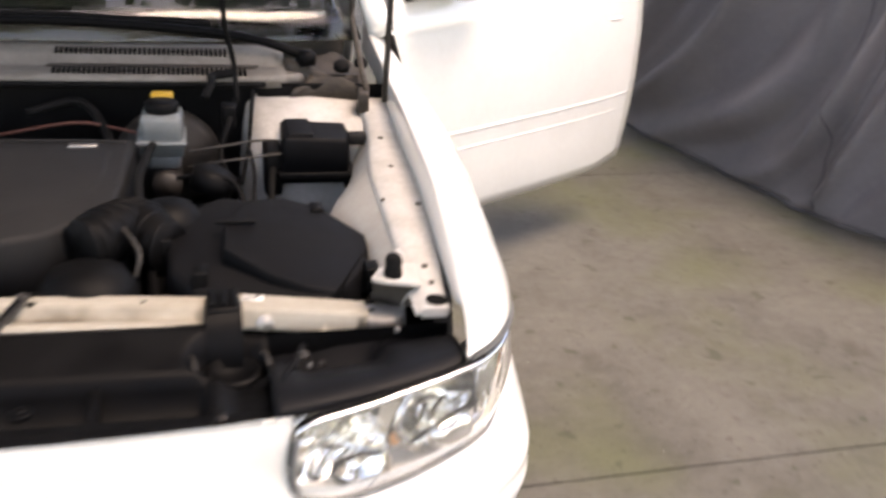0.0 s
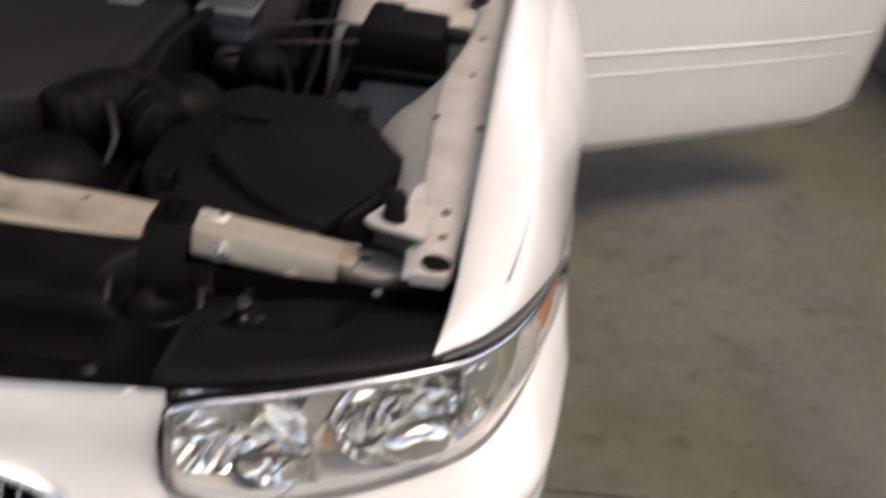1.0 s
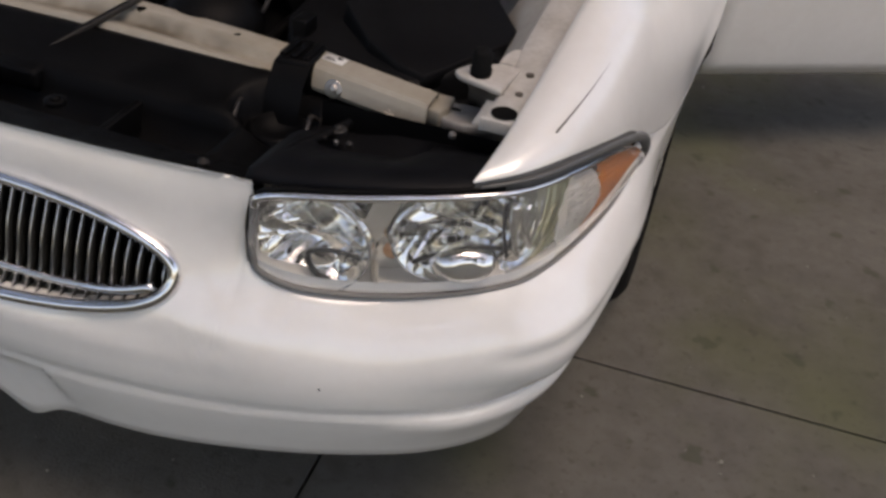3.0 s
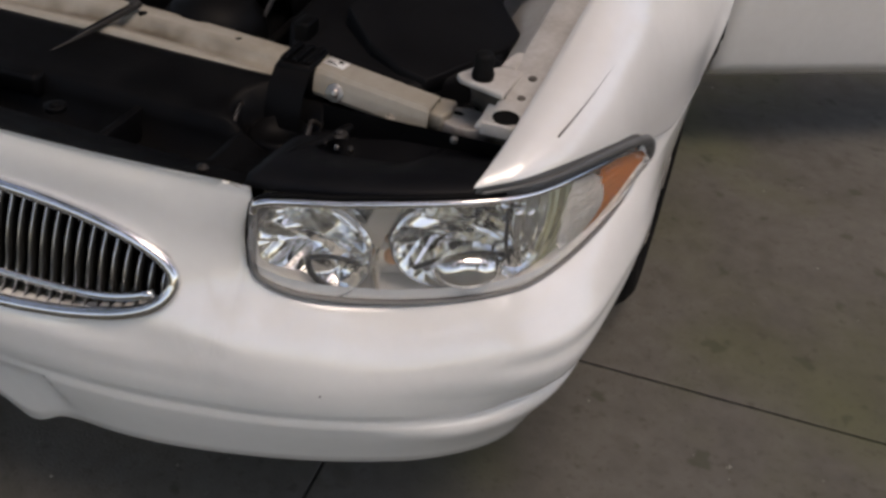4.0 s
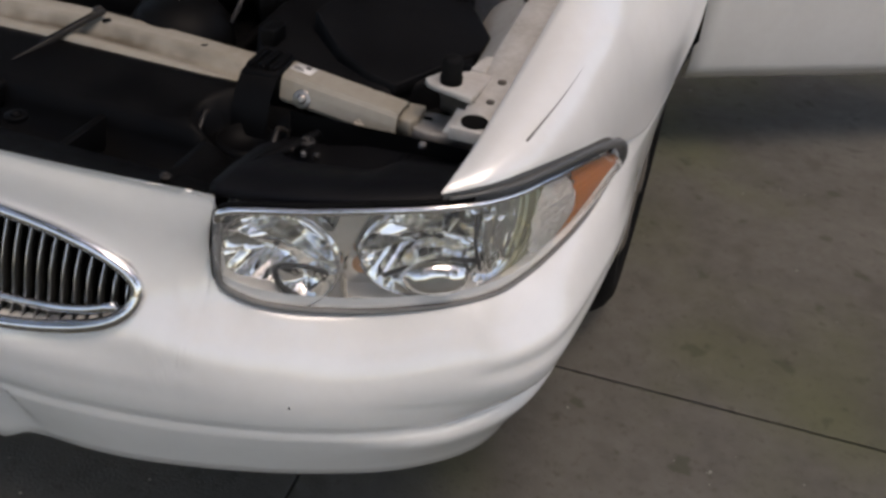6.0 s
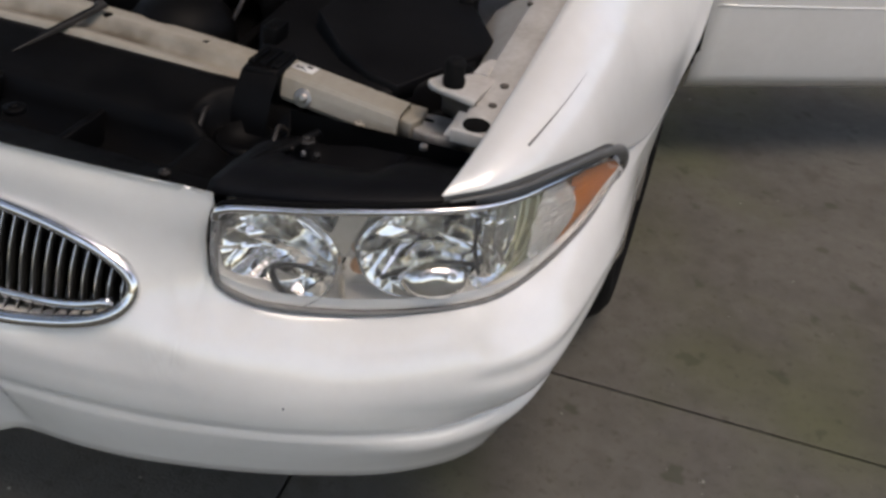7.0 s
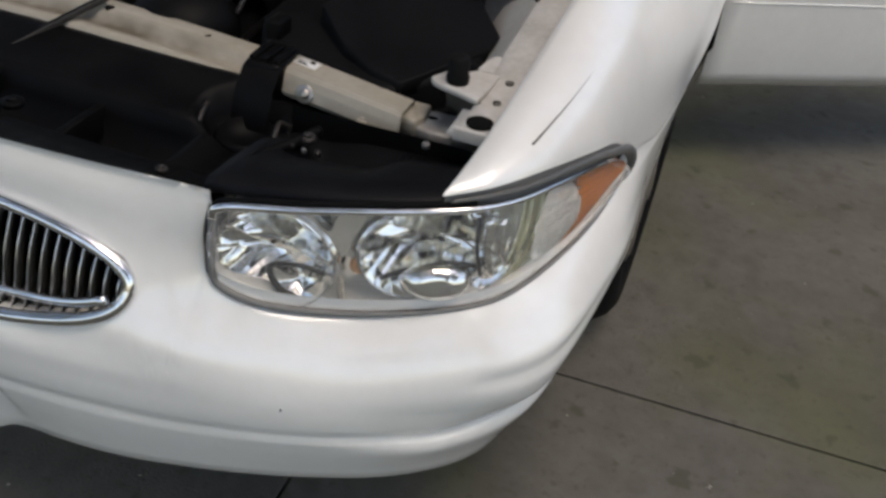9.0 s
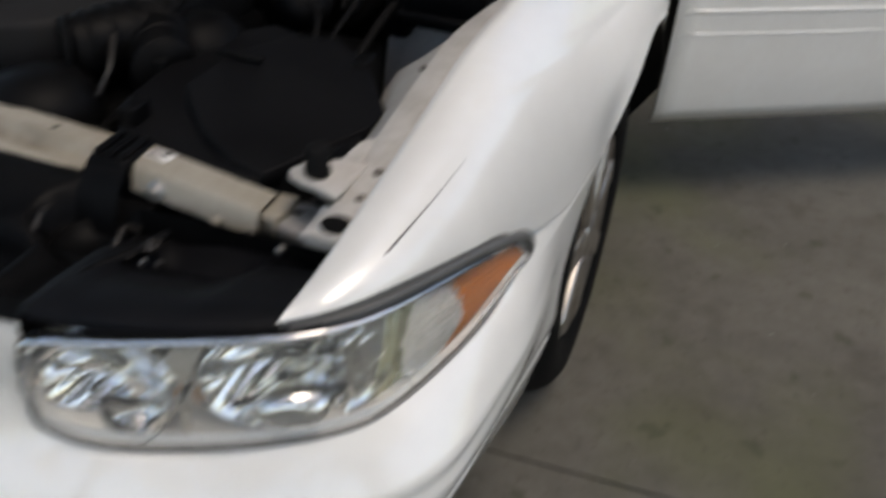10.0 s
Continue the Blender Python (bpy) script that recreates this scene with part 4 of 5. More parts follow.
for j in range(9):
    f = j / 8
    row = []
    for i in range(17):
        u = -1 + i / 8
        row.append((u * lerp(0.74, 0.62, f), lerp(1.375, 2.15, f) + 0.13 * u * u, lerp(0.942, 1.39, f) + 0.03 * math.sin(f * math.pi) - 0.012 * u * u))
    screen.append(row)
thick(part("windscreen", grid(screen), window_glass, car, "windscreen mirroring bright trees"), 0.005)
part("rear_window", grid([[(u * lerp(0.6, 0.7, f), lerp(3.62, 4.28, f), lerp(1.39, 1.0, f)) for u in (-1, -0.5, 0, 0.5, 1)] for f in (0, 0.5, 1)]), window_glass, car)
thick(part("boot_lid", grid([[(x, y, 0.995 - 0.03 * (abs(x) / 0.78) ** 3 - 0.03 * step(4.3, 5.05, y)) for x in (-0.78 + 1.56 * i / 12 for i in range(13))] for y in (4.2, 4.5, 4.8, 5.03)]), paint, car), 0.02)
part("tail", grid([[(x, 5.05 + 0.05 * (1 - (x / 0.8) ** 2) - dy, z) for x in (-0.8 + 1.6 * i / 12 for i in range(13))] for dy, z in ((0.02, 0.97), (0, 0.75), (-0.05, 0.55), (-0.04, 0.35), (0.03, 0.28))]), paint, car)
part("underbody", box((-0.72, 0.5, 0.17), (0.72, 4.9, 0.24), 0.02), black_plastic, car)
part("cabin_floor", box((-0.78, 1.55, 0.24), (0.78, 4.2, 0.3), 0.02), interior, car)
part("dashboard", box((-0.72, 1.62, 0.62), (0.72, 2.05, 0.95), 0.06, segments=3), interior, car, "grey dashboard under the windscreen")
for x in (-0.38, 0.38):
    part("seat", box((x - 0.26, 2.25, 0.3), (x + 0.26, 2.8, 0.58), 0.06, segments=3), interior, car)
    part("backrest", box((x - 0.25, 2.75, 0.5), (x + 0.25, 2.92, 1.15), 0.06, segments=3, m=pose(0, 0, 0)), interior, car)
part("steering_wheel", tube([(0.38 + 0.19 * math.cos(a), 2.1 + 0.07 * math.sin(a), 0.95 + 0.17 * math.sin(a)) for a in (2 * math.pi * i / 28 for i in range(29))], 0.014, 8), black_plastic, car)

# bonnet, standing up on its hinges
hood_m = pose(0, 1.36, 1.20, -58, 0, 0)
rows = []
for j in range(13):
    f = j / 12
    rows.append([hood_m @ Vector((u * lerp(0.755, 0.66, f), -1.28 * f + 0.06 * f * u * u, 0.03 * math.sin(f * math.pi) - 0.03 * abs(u) ** 3)) for u in (-1 + i / 8 for i in range(17))])
thick(part("bonnet", grid(rows), paint, car, "white bonnet propped wide open"), 0.03)


# ---- engine bay ----
def rail_in(y):
    return lerp(0.647, 0.640, step(0.3, 0.42, y)) + 0.045 * step(0.7, 1.1, y)


def rail_out(y):
    return lerp(0.684, 0.76, (y - 0.2) / 1.1) + 0.004 + 0.008 * step(0.3, 0.45, y)


def bay_side(s):
    rows = []
    ys = [0.262 + 0.95 * i / 30 for i in range(31)]
    for kind in range(5):
        row = []
        for y in ys:
            z = rail_z(y)
            x, dz = ((rail_in(y) - 0.01, -0.012 - 0.29 * step(0.34, 0.42, y)), (rail_in(y), -0.012), (rail_in(y) + 0.008, 0.0), (rail_out(y) - 0.006, 0.0), (rail_out(y) + 0.002, -0.012))[kind]
            row.append((s * x, y, z + dz))
        rows.append(row)
    rail = part("inner_rail", grid(rows, flip=(s > 0)), rail_paint, car, "cream painted inner wing rail with bolt holes")
    thick(rail, 0.003)
    for x, y, r in ((0.673, 0.280, 0.0175), (0.677, 0.336, 0.0055), (0.677, 0.389, 0.006), (0.709, 0.60, 0.006), (0.645, 0.62, 0.004), (0.69, 0.78, 0.005), (0.70, 0.96, 0.006)):
        part("hole", lathe([(r, -0.004), (r, 0.0008), (r * 0.96, 0.001)], pose(s * x, y, rail_z(y) + 0.0015), 24), ink if r > 0.01 else web_brown, rail)
    # front end of the rail
    part("rail_end", box((min(s * 0.646, s * 0.688), 0.257, 0.768), (max(s * 0.646, s * 0.688), 0.2635, 0.786), 0.002), rail_paint, rail)
    # apron and strut tower
    rows = []
    for y in [0.41 + 0.84 * i / 16 for i in range(17)]:
        x = rail_in(y)
        bulge = 0.07 * math.exp(-((y - 0.72) / 0.12) ** 2)
        rows.append([(s * (x + 0.004), y, rail_z(y) - 0.012), (s * (x - 0.03 - bulge * 0.6), y, 0.76), (s * (x - 0.05 - bulge), y, 0.66), (s * (x - 0.07), y, 0.45), (s * (x - 0.08), y, 0.25)])
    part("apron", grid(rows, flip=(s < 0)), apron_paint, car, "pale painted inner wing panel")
    tower = []
    for (x0, x1, y0, y1, z) in ((0.40, 0.70, 0.98, 1.42, 0.5), (0.415, 0.70, 1.0, 1.42, 0.74), (0.425, 0.70, 1.02, 1.42, 0.80), (0.45, 0.70, 1.05, 1.42, 0.822)):
        loop = []
        for k in range(32):
            a = 2 * math.pi * k / 32
            c, d = math.cos(a), math.sin(a)
            y = (y0 + y1) / 2 + (y1 - y0) / 2 * math.copysign(abs(d) ** 0.5, d)
            loop.append((s * ((x0 + x1) / 2 + (x1 - x0) / 2 * math.copysign(abs(c) ** 0.5, c)), y, z - 0.012 + 0.24 * (min(y, 1.26) - 1.05)))
        tower.append(loop)
    bm = grid(tower, close=True, flip=(s < 0))
    bm.faces.new(list(bm.verts)[-32:][::(1 if s > 0 else -1)])
    part("strut_tower", bm, rail_paint, car, "cream painted strut tower")


bay_side(1)
bay_side(-1)


# radiator support beam
def beam():
    def z_at(x):
        return 0.752 - 0.028 * (min(abs(x), 0.6) / 0.58) ** 2

    def y_at(x):
        return 0.420 - 0.036 * abs(x)
    for x0, x1, lab in ((-0.56, 0.318, "cream painted radiator support beam with rust stains and a painted shade band"), (0.368, 0.555, "cream painted beam end with a sticker")):
        rows = []
        if x0 < 0:
            for dy, dz in ((0.0, -0.05), (0.0, -0.004), (-0.004, 0.0), (-0.03, -0.001), (-0.035, -0.007), (-0.042, -0.017), (-0.06, -0.019), (-0.066, -0.013), (-0.077, -0.013), (-0.081, -0.017), (-0.081, -0.024)):
                rows.append([(x, y_at(x) + dy, z_at(x) + dz) for x in (lerp(x0, x1, i / 32) for i in range(33))])
        else:
            for back, dy, dz in ((1, 0, -0.05), (1, 0, -0.003), (1, -0.003, 0), (0, 0.004, 0), (0, 0, -0.004), (0, -0.004, -0.014), (0, -0.008, -0.028), (0, -0.005, -0.034)):
                row = []
                for i in range(17):
                    u = i / 16
                    row.append((lerp(x0, x1, u), (lerp(0.390, 0.366, u) if back else lerp(0.344, 0.322, u)) + dy, 0.756 - 0.010 * u + dz))
                rows.append(row)
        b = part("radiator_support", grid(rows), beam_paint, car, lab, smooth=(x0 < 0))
        thick(b, 0.003)
        if x0 < 0:
            part("hole", lathe([(0.0055, -0.004), (0.0055, 0.0008), (0.005, 0.001)], pose(0.221, 0.392, z_at(0.221) + 0.0012), 16), ink, b)
            part("hole", lathe([(0.0075, -0.004), (0.0075, 0.0008), (0.007, 0.001)], pose(0.055, 0.392, z_at(0.055) + 0.0012), 16), ink, b)
        else:
            tilt = pose(0.392, 0.372, 0.7578, 0, 3.1, -7)
            part("sticker", box((-0.017, -0.010, -0.001), (0.017, 0.010, 0.0008), 0, m=tilt), sticker_white, b, "small worn white paper sticker")
            part("mark", box((0.002, 0.001, 0), (0.010, 0.007, 0.0014), 0, m=tilt), ink, b)
            for k in range(3):
                part("mark", box((-0.013, -0.008 + 0.003 * k, 0), (0.006 - 0.004 * k, -0.007 + 0.003 * k, 0.0013), 0, m=tilt), ink, b)
    # end bracket to the rail
    disc = [(0.598 + 0.046 * math.cos(k), 0.358 + 0.033 * math.sin(k)) for k in (2 * math.pi * i / 18 for i in range(18))]
    br = part("bracket", prism(disc, 0.729, 0.70, 0.002, 0.003), bracket_grey, car, "grey steel end bracket with a slot")
    part("hole", prism([(0.584 + 0.0075 * math.cos(k), 0.365 + 0.004 * math.sin(k)) for k in (2 * math.pi * i / 14 for i in range(14))], 0.7302, 0.72, 0.0, 0.0), ink, br)
    part("flange", tube([(0.584 + 0.013 * math.cos(k), 0.365 + 0.009 * math.sin(k), 0.729) for k in (2 * math.pi * i / 20 for i in range(21))], 0.0014, 6, caps=False), bracket_grey, br, "pressed ring round the slot")
    part("tab", prism([(0.549, 0.330), (0.571, 0.326), (0.580, 0.348), (0.576, 0.384), (0.549, 0.384)], 0.739, 0.70, 0.002, 0.003), beam_paint, br, "cream end tab of the beam")
    foot = [(0.588, 0.402, 0.728), (0.608, 0.392, 0.728), (0.630, 0.374, 0.730), (0.648, 0.342, 0.745), (0.657, 0.302, 0.768)]
    head = [(0.581, 0.360, 0.792), (0.588, 0.345, 0.792), (0.604, 0.336, 0.792), (0.628, 0.330, 0.793), (0.652, 0.326, 0.794)]
    rows = [[Vector(p).lerp(Vector(q), f) + Vector((0.006, 0.008, 0)) * math.sin(f * math.pi) for p, q in zip(spline(foot, 17), spline(head, 17))] for f in (0, 0.25, 0.5, 0.75, 1.0)]
    thick(part("bracket_web", grid(rows), web_brown, br, "grimy brown bracket side under the stop"), 0.003)
    # stop buffer on its plate
    pl = part("buffer_plate", prism([(0.580, 0.352), (0.588, 0.340), (0.604, 0.333), (0.628, 0.327), (0.656, 0.318), (0.662, 0.40), (0.632, 0.404), (0.618, 0.392), (0.596, 0.384)], 0.797, 0.790, 0.001, 0.002), rail_paint, car, "cream plate under the bonnet stop")
    part("bonnet_stop", lathe([(0.0145, 0.794), (0.0155, 0.806), (0.0135, 0.81), (0.014, 0.828), (0.0105, 0.834), (0.004, 0.835)], pose(0.616, 0.354, 0), 20), rubber, pl, "black rubber bonnet stop")
    part("weld_tab", prism([(0.628, 0.40), (0.650, 0.40), (0.650, 0.455), (0.636, 0.452), (0.630, 0.432)], 0.800, 0.792, 0.001, 0.002), rail_paint, pl)
    # bolts on the beam and the panel
    for x, y, z, r, m in ((0.409, 0.331, 0.733, 0.0092, steel), (0.50, 0.322, 0.722, 0.006, bay_paint), (0.458, 0.242, 0.7235, 0.0075, dark_steel), (0.447, 0.217, 0.722, 0.003, dark_steel), (0.467, 0.213, 0.722, 0.0022, zinc), (0.485, 0.216, 0.722, 0.003, dark_steel), (0.335, 0.098, 0.716, 0.005, dark_steel), (0.069, 0.155, 0.708, 0.010, black_plastic), (0.61, 0.269, 0.744, 0.0035, zinc), (0.55, 0.305, 0.722, 0.006, dark_steel)):
        lean = 68 if m is steel and r > 0.007 else 0
        b = part("bolt", lathe([(r * 1.5, -0.004), (r * 1.5, 0.002), (r * 1.3, 0.003)], pose(x, y, z, lean, 0, 0), 20), m, car, "zinc flange bolt" if m is steel else "")
        part("bolt_head", lathe([(r * (0.45 if m is zinc else 0.85), 0.002), (r * (0.45 if m is zinc else 0.85), 0.002 + 0.6 * min(r, 0.006)), (r * 0.4, 0.003 + 0.7 * min(r, 0.006))], pose(x, y, z, lean, 0, 0), 6), m, b)


beam()


# radiator mount clamp with its strap
def mount(x):
    top = part("radiator_mount", prism([(x - 0.028, 0.32), (x + 0.028, 0.325), (x + 0.032, 0.35), (x + 0.026, 0.40), (x - 0.024, 0.405), (x - 0.031, 0.37)], 0.764, 0.70, 0.004, 0.006), black_plastic, car, "black rubber radiator mount")
    part("strap", grid([[(x - 0.028, y, z), (x + 0.028, y, z)] for y, z in ((0.345, 0.762), (0.325, 0.757), (0.305, 0.735), (0.29, 0.70), (0.285, 0.66))]), black_plastic, top)
    part("collar", lathe([(0.043, 0.65), (0.047, 0.67), (0.045, 0.69), (0.036, 0.697), (0.03, 0.68)], pose(x + 0.012, 0.262, 0), 24), black_plastic, top)
    for dx in (-0.048, 0.062):
        part("clip", tube([(x + dx, 0.29, 0.70), (x + dx - 0.006, 0.275, 0.713), (x + dx, 0.255, 0.716), (x + dx + 0.004, 0.235, 0.706), (x + dx + 0.006, 0.228, 0.69)], 0.0035, 8, 14), dark_steel, top)
    for k in range(3):
        part("rib", box((x - 0.024 + 0.018 * k, 0.335, 0.762), (x - 0.014 + 0.018 * k, 0.39, 0.769), 0.002), black_plastic, top)


mount(0.345)
mount(-0.31)


# black filler panels behind the bumper and over the headlights
def filler_panels():
    rows = []
    for y, z in ((None, 0.734), (0.0, 0.724), (0.085, 0.713), (0.126, 0.704), (0.131, 0.698), (0.136, 0.655), (0.205, 0.652), (0.214, 0.69), (0.220, 0.709), (0.228, 0.716), (0.238, 0.718), (0.25, 0.721), (0.262, 0.724), (0.275, 0.727), (0.288, 0.730), (0.30, 0.733), (0.312, 0.736), (0.322, 0.738), (0.335, 0.735), (0.340, 0.70)):
        row = []
        for i in range(83):
            x = lerp(-0.41, 0.41, i / 82)
            front = front_y(x, 0.738)
            deep = 1 - step(0.30, 0.33, abs(x)) * (1 - step(0.365, 0.375, abs(x)))
            shut = step(0.33, 0.36, abs(x))
            yy = front + (0.006 if y is None else 0.014) if not y else max(y, front + 0.02)
            zz = max(z, 0.706 - 0.012 * shut) if z < 0.7 and 0.13 < yy < 0.22 and (deep < 0.5 or shut > 0.5) else z
            cup = 1 - step(0.045, 0.062, math.hypot((abs(x) - 0.352) * 0.95, (yy - 0.262) * 1.25))
            row.append((x, yy, zz - 0.022 * step(0.31, 0.37, abs(x)) * step(0.2, 0.24, yy) - 0.05 * cup))
        rows.append(row)
    p = part("filler_panel", grid(rows), black_plastic, car, "black plastic panel over the radiator")
    thick(p, 0.004)
    for x in (-0.25, -0.1, 0.16):
        part("rib", box((x - 0.006, 0.128, 0.655), (x + 0.006, 0.222, 0.702), 0.003), black_plastic, p)
    for s in (1, -1):
        rows = []
        for f in (0.0, 0.06, 0.3, 0.55, 0.62, 0.9, 1.0):
            row = []
            for i in range(25):
                u = i / 24
                x = lerp(0.405, 0.69, u)
                y0 = 0.076 + 0.02 * u + 0.036 * u ** 3
                y1 = lerp(0.30, 0.285, u)
                sink = 0.03 * step(0.5, 0.62, f) * step(0.1, 0.2, u) * (1 - step(0.55, 0.66, u)) * (1 - step(0.9, 1.0, f))
                row.append((s * x, lerp(y0, y1, f), lerp(0.733, 0.765, u) - 0.02 * step(0.1, 1.0, f) - 0.02 * step(0.6, 1.0, f) - sink - (0.012 if f == 0 else 0)))
            rows.append(row)
        q = part("lamp_cover", grid(rows, flip=(s < 0)), lamp_plastic, car, "black plastic cover over the headlight")
        thick(q, 0.004)
        part("rib", tube([(s * 0.42, 0.10, 0.722), (s * 0.425, 0.17, 0.724), (s * 0.445, 0.22, 0.722), (s * 0.462, 0.27, 0.722)], 0.007, 8, 24), black_plastic, q)
        # wall between headlight and bay
        part("lamp_back", grid([[(s * lerp(0.41, 0.70, i / 12), lerp(0.29, 0.30, i / 12), z) for i in range(13)] for z in (0.735, 0.6, 0.45)], flip=(s > 0)), black_plastic, car)


filler_panels()

# brace from latch to beam
brace_m = Matrix.Translation((0.047, 0.398, 0.766)) @ Vector((-0.068, -0.115, -0.043)).to_track_quat("Y", "Z").to_matrix().to_4x4()
brace = part("latch_brace", box((-0.008, 0.0, -0.003), (0.008, 0.155, 0.003), 0.002, m=brace_m), black_plastic, car, "black steel latch brace")
part("brace_edge", box((-0.0095, 0.0, -0.002), (-0.007, 0.155, 0.0065), 0.001, m=brace_m), dark_steel, brace)
part("brace_bolt", lathe([(0.008, 0.0), (0.008, 0.005), (0.005, 0.007)], brace_m @ pose(0, 0.008, 0.002), 12), dark_steel, brace)
part("latch", box((-0.10, 0.20, 0.68), (0.0, 0.29, 0.715), 0.008), black_plastic, car, "bonnet latch")
# radiator and fans behind the beam
part("radiator", box((-0.42, 0.33, 0.28), (0.42, 0.37, 0.69), 0.01), black_plastic, car, "black radiator core")
part("fan_shroud", box((-0.40, 0.38, 0.3), (0.40, 0.42, 0.70), 0.02), black_plastic, car)

# air filter box
AIR = [(0.245, 0.74), (0.345, 0.785), (0.50, 0.735), (0.632, 0.585), (0.628, 0.47), (0.525, 0.335), (0.285, 0.385), (0.235, 0.47), (0.225, 0.6)]


def air_z(x, y):
    return 0.785 - 0.03 * (1 - step(0.33, 0.50, y)) - 0.02 * step(0.5, 0.62, x) - 0.025 * (1 - step(0.22, 0.32, x))


air = part("air_filter_box", prism(AIR, air_z, 0.5, 0.03, 0.012), dusty_plastic, car, "black plastic air filter box")
part("lid_panel", prism([(0.345, 0.50), (0.350, 0.62), (0.40, 0.725), (0.47, 0.735), (0.535, 0.695), (0.612, 0.585), (0.61, 0.53), (0.53, 0.375), (0.48, 0.385), (0.42, 0.42)], lambda x, y: air_z(x, y) + 0.004, 0.74, 0.006, 0.003), dusty_plastic, air)
for x, y in ((0.31, 0.44), (0.53, 0.69), (0.60, 0.46), (0.25, 0.6)):
    part("clip", box((x - 0.012, y - 0.02, 0.72), (x + 0.012, y + 0.02, air_z(x, y) + 0.006), 0.004), black_plastic, air)
part("lid_mark", box((0.34, 0.60, 0.79), (0.41, 0.612, 0.7965), 0.002), black_plastic, air)
part("seam_lip", tube([(x, y, 0.715) for x, y in AIR + AIR[:1]], 0.008, 8), black_plastic, air)

# intake hose and elbow
hose = part("intake_hose", tube([(0.25, 0.60, 0.75), (0.20, 0.66, 0.77), (0.16, 0.62, 0.775), (0.12, 0.56, 0.77)], 0.048, 18, 20), black_plastic, car, "black ribbed intake hose")
for i in range(9):
    p = spline([(0.25, 0.60, 0.75), (0.20, 0.66, 0.77), (0.16, 0.62, 0.775), (0.12, 0.56, 0.77)], 9)[i]
    part("rib", lathe([(0.049, -0.005), (0.053, 0.0), (0.049, 0.005)], Matrix.Translation(p) @ pose(0, 0, 0, 90, 0, 60 - 14 * i), 20), black_plastic, hose)
part("resonator", lathe([(0.02, 0.63), (0.07, 0.65), (0.085, 0.69), (0.082, 0.735), (0.06, 0.765), (0.02, 0.775)], pose(0.13, 0.475, 0), 28), black_plastic, car, "round black air resonator")
part("resonator", lathe([(0.02, 0.66), (0.06, 0.67), (0.072, 0.72), (0.066, 0.765), (0.045, 0.79), (0.015, 0.8)], pose(0.255, 0.70, 0), 28), black_plastic, car, "black air intake drum")
part("bracket", tube([(0.165, 0.66, 0.80), (0.175, 0.60, 0.80), (0.21, 0.53, 0.775), (0.205, 0.50, 0.74)], 0.004, 8, 20), dark_steel, car, "grey wire bracket")

# engine cover
cover = part("engine_cover", prism([(-0.42, 0.995), (0.192, 0.99), (0.188, 0.86), (0.184, 0.765), (0.172, 0.685), (0.132, 0.615), (0.062, 0.55), (0.0, 0.525), (-0.1, 0.515), (-0.42, 0.51)], lambda x, y: 0.80 + 0.03 * step(0.6, 0.98, y), 0.62, 0.012, 0.014), cover_plastic, car, "dark grey plastic engine cover")
part("cover_rib", tube([(-0.42, 0.965, 0.829), (0.0, 0.962, 0.830), (0.168, 0.955, 0.829)], 0.005, 8, 20), cover_plastic, cover)
part("cover_panel", prism([(-0.40, 0.92), (0.15, 0.92), (0.145, 0.80), (0.13, 0.72), (0.06, 0.62), (-0.02, 0.58), (-0.40, 0.57)], lambda x, y: 0.804 + 0.03 * step(0.6, 0.98, y), 0.78, 0.01, 0.005), cover_plastic, cover)
part("cover_badge", box((0.06, 0.925, 0.825), (0.115, 0.942, 0.833), 0.003), steel, cover, "small grey badge")
part("engine_block", box((-0.45, 0.46, 0.28), (0.21, 1.0, 0.70), 0.03), black_plastic, car, "dirty dark engine block")
part("gearbox", box((0.18, 0.42, 0.28), (0.56, 1.02, 0.56), 0.05), black_plastic, car)

# fuse box
fuse = part("fuse_box", prism([(0.484, 0.95), (0.632, 0.95), (0.636, 0.985), (0.645, 1.01), (0.64, 1.09), (0.488, 1.09)], lambda x, y: 0.838 - 0.006 * step(0.56, 0.58, x), 0.735, 0.006, 0.009), dusty_plastic, car, "black fuse box with a lid")
part("lid_rim", box((0.478, 0.944, 0.745), (0.648, 1.096, 0.76), 0.004), black_plastic, fuse)
part("lid_ridge", box((0.50, 0.965, 0.83), (0.555, 1.08, 0.8425), 0.004), dusty_plastic, fuse)
part("clip", box((0.635, 1.005, 0.80), (0.678, 1.035, 0.828), 0.008), cover_plastic, fuse)
part("fuse_foot", box((0.45, 0.965, 0.70), (0.49, 1.08, 0.80), 0.01), black_plastic, fuse)

# brake fluid reservoir
res = part("brake_reservoir", prism([(0.19, 1.02), (0.282, 1.015), (0.285, 1.12), (0.195, 1.125)], 0.862, 0.775, 0.004, 0.012), milky, car, "cloudy white brake fluid reservoir")
part("cap", lathe([(0.034, 0.86), (0.036, 0.865), (0.036, 0.88), (0.03, 0.885)], pose(0.238, 1.07, 0), 24), black_plastic, res)
part("cap_tag", box((0.215, 1.10, 0.872), (0.262, 1.135, 0.89), 0.006, m=pose(0, 0, 0)), yellow, res, "yellow cap tag")
part("lower_tank", box((0.205, 1.03, 0.74), (0.275, 1.11, 0.775), 0.012), milky, res)
part("tank_band", box((0.184, 1.008, 0.80), (0.288, 1.13, 0.81), 0.004), milky, res)
part("master_cylinder", lathe([(0.03, 0), (0.032, 0.02), (0.032, 0.16), (0.1, 0.165), (0.12, 0.2), (0.11, 0.24)], pose(0.245, 1.0, 0.71, -90, 0, 0), 28), dark_steel, car, "dark brake booster")


# hoses and cables
def hose_line(points, r, m=rubber, label="", name="hose"):
    part(name, tube(points, r, 8, 26), m, car, label)


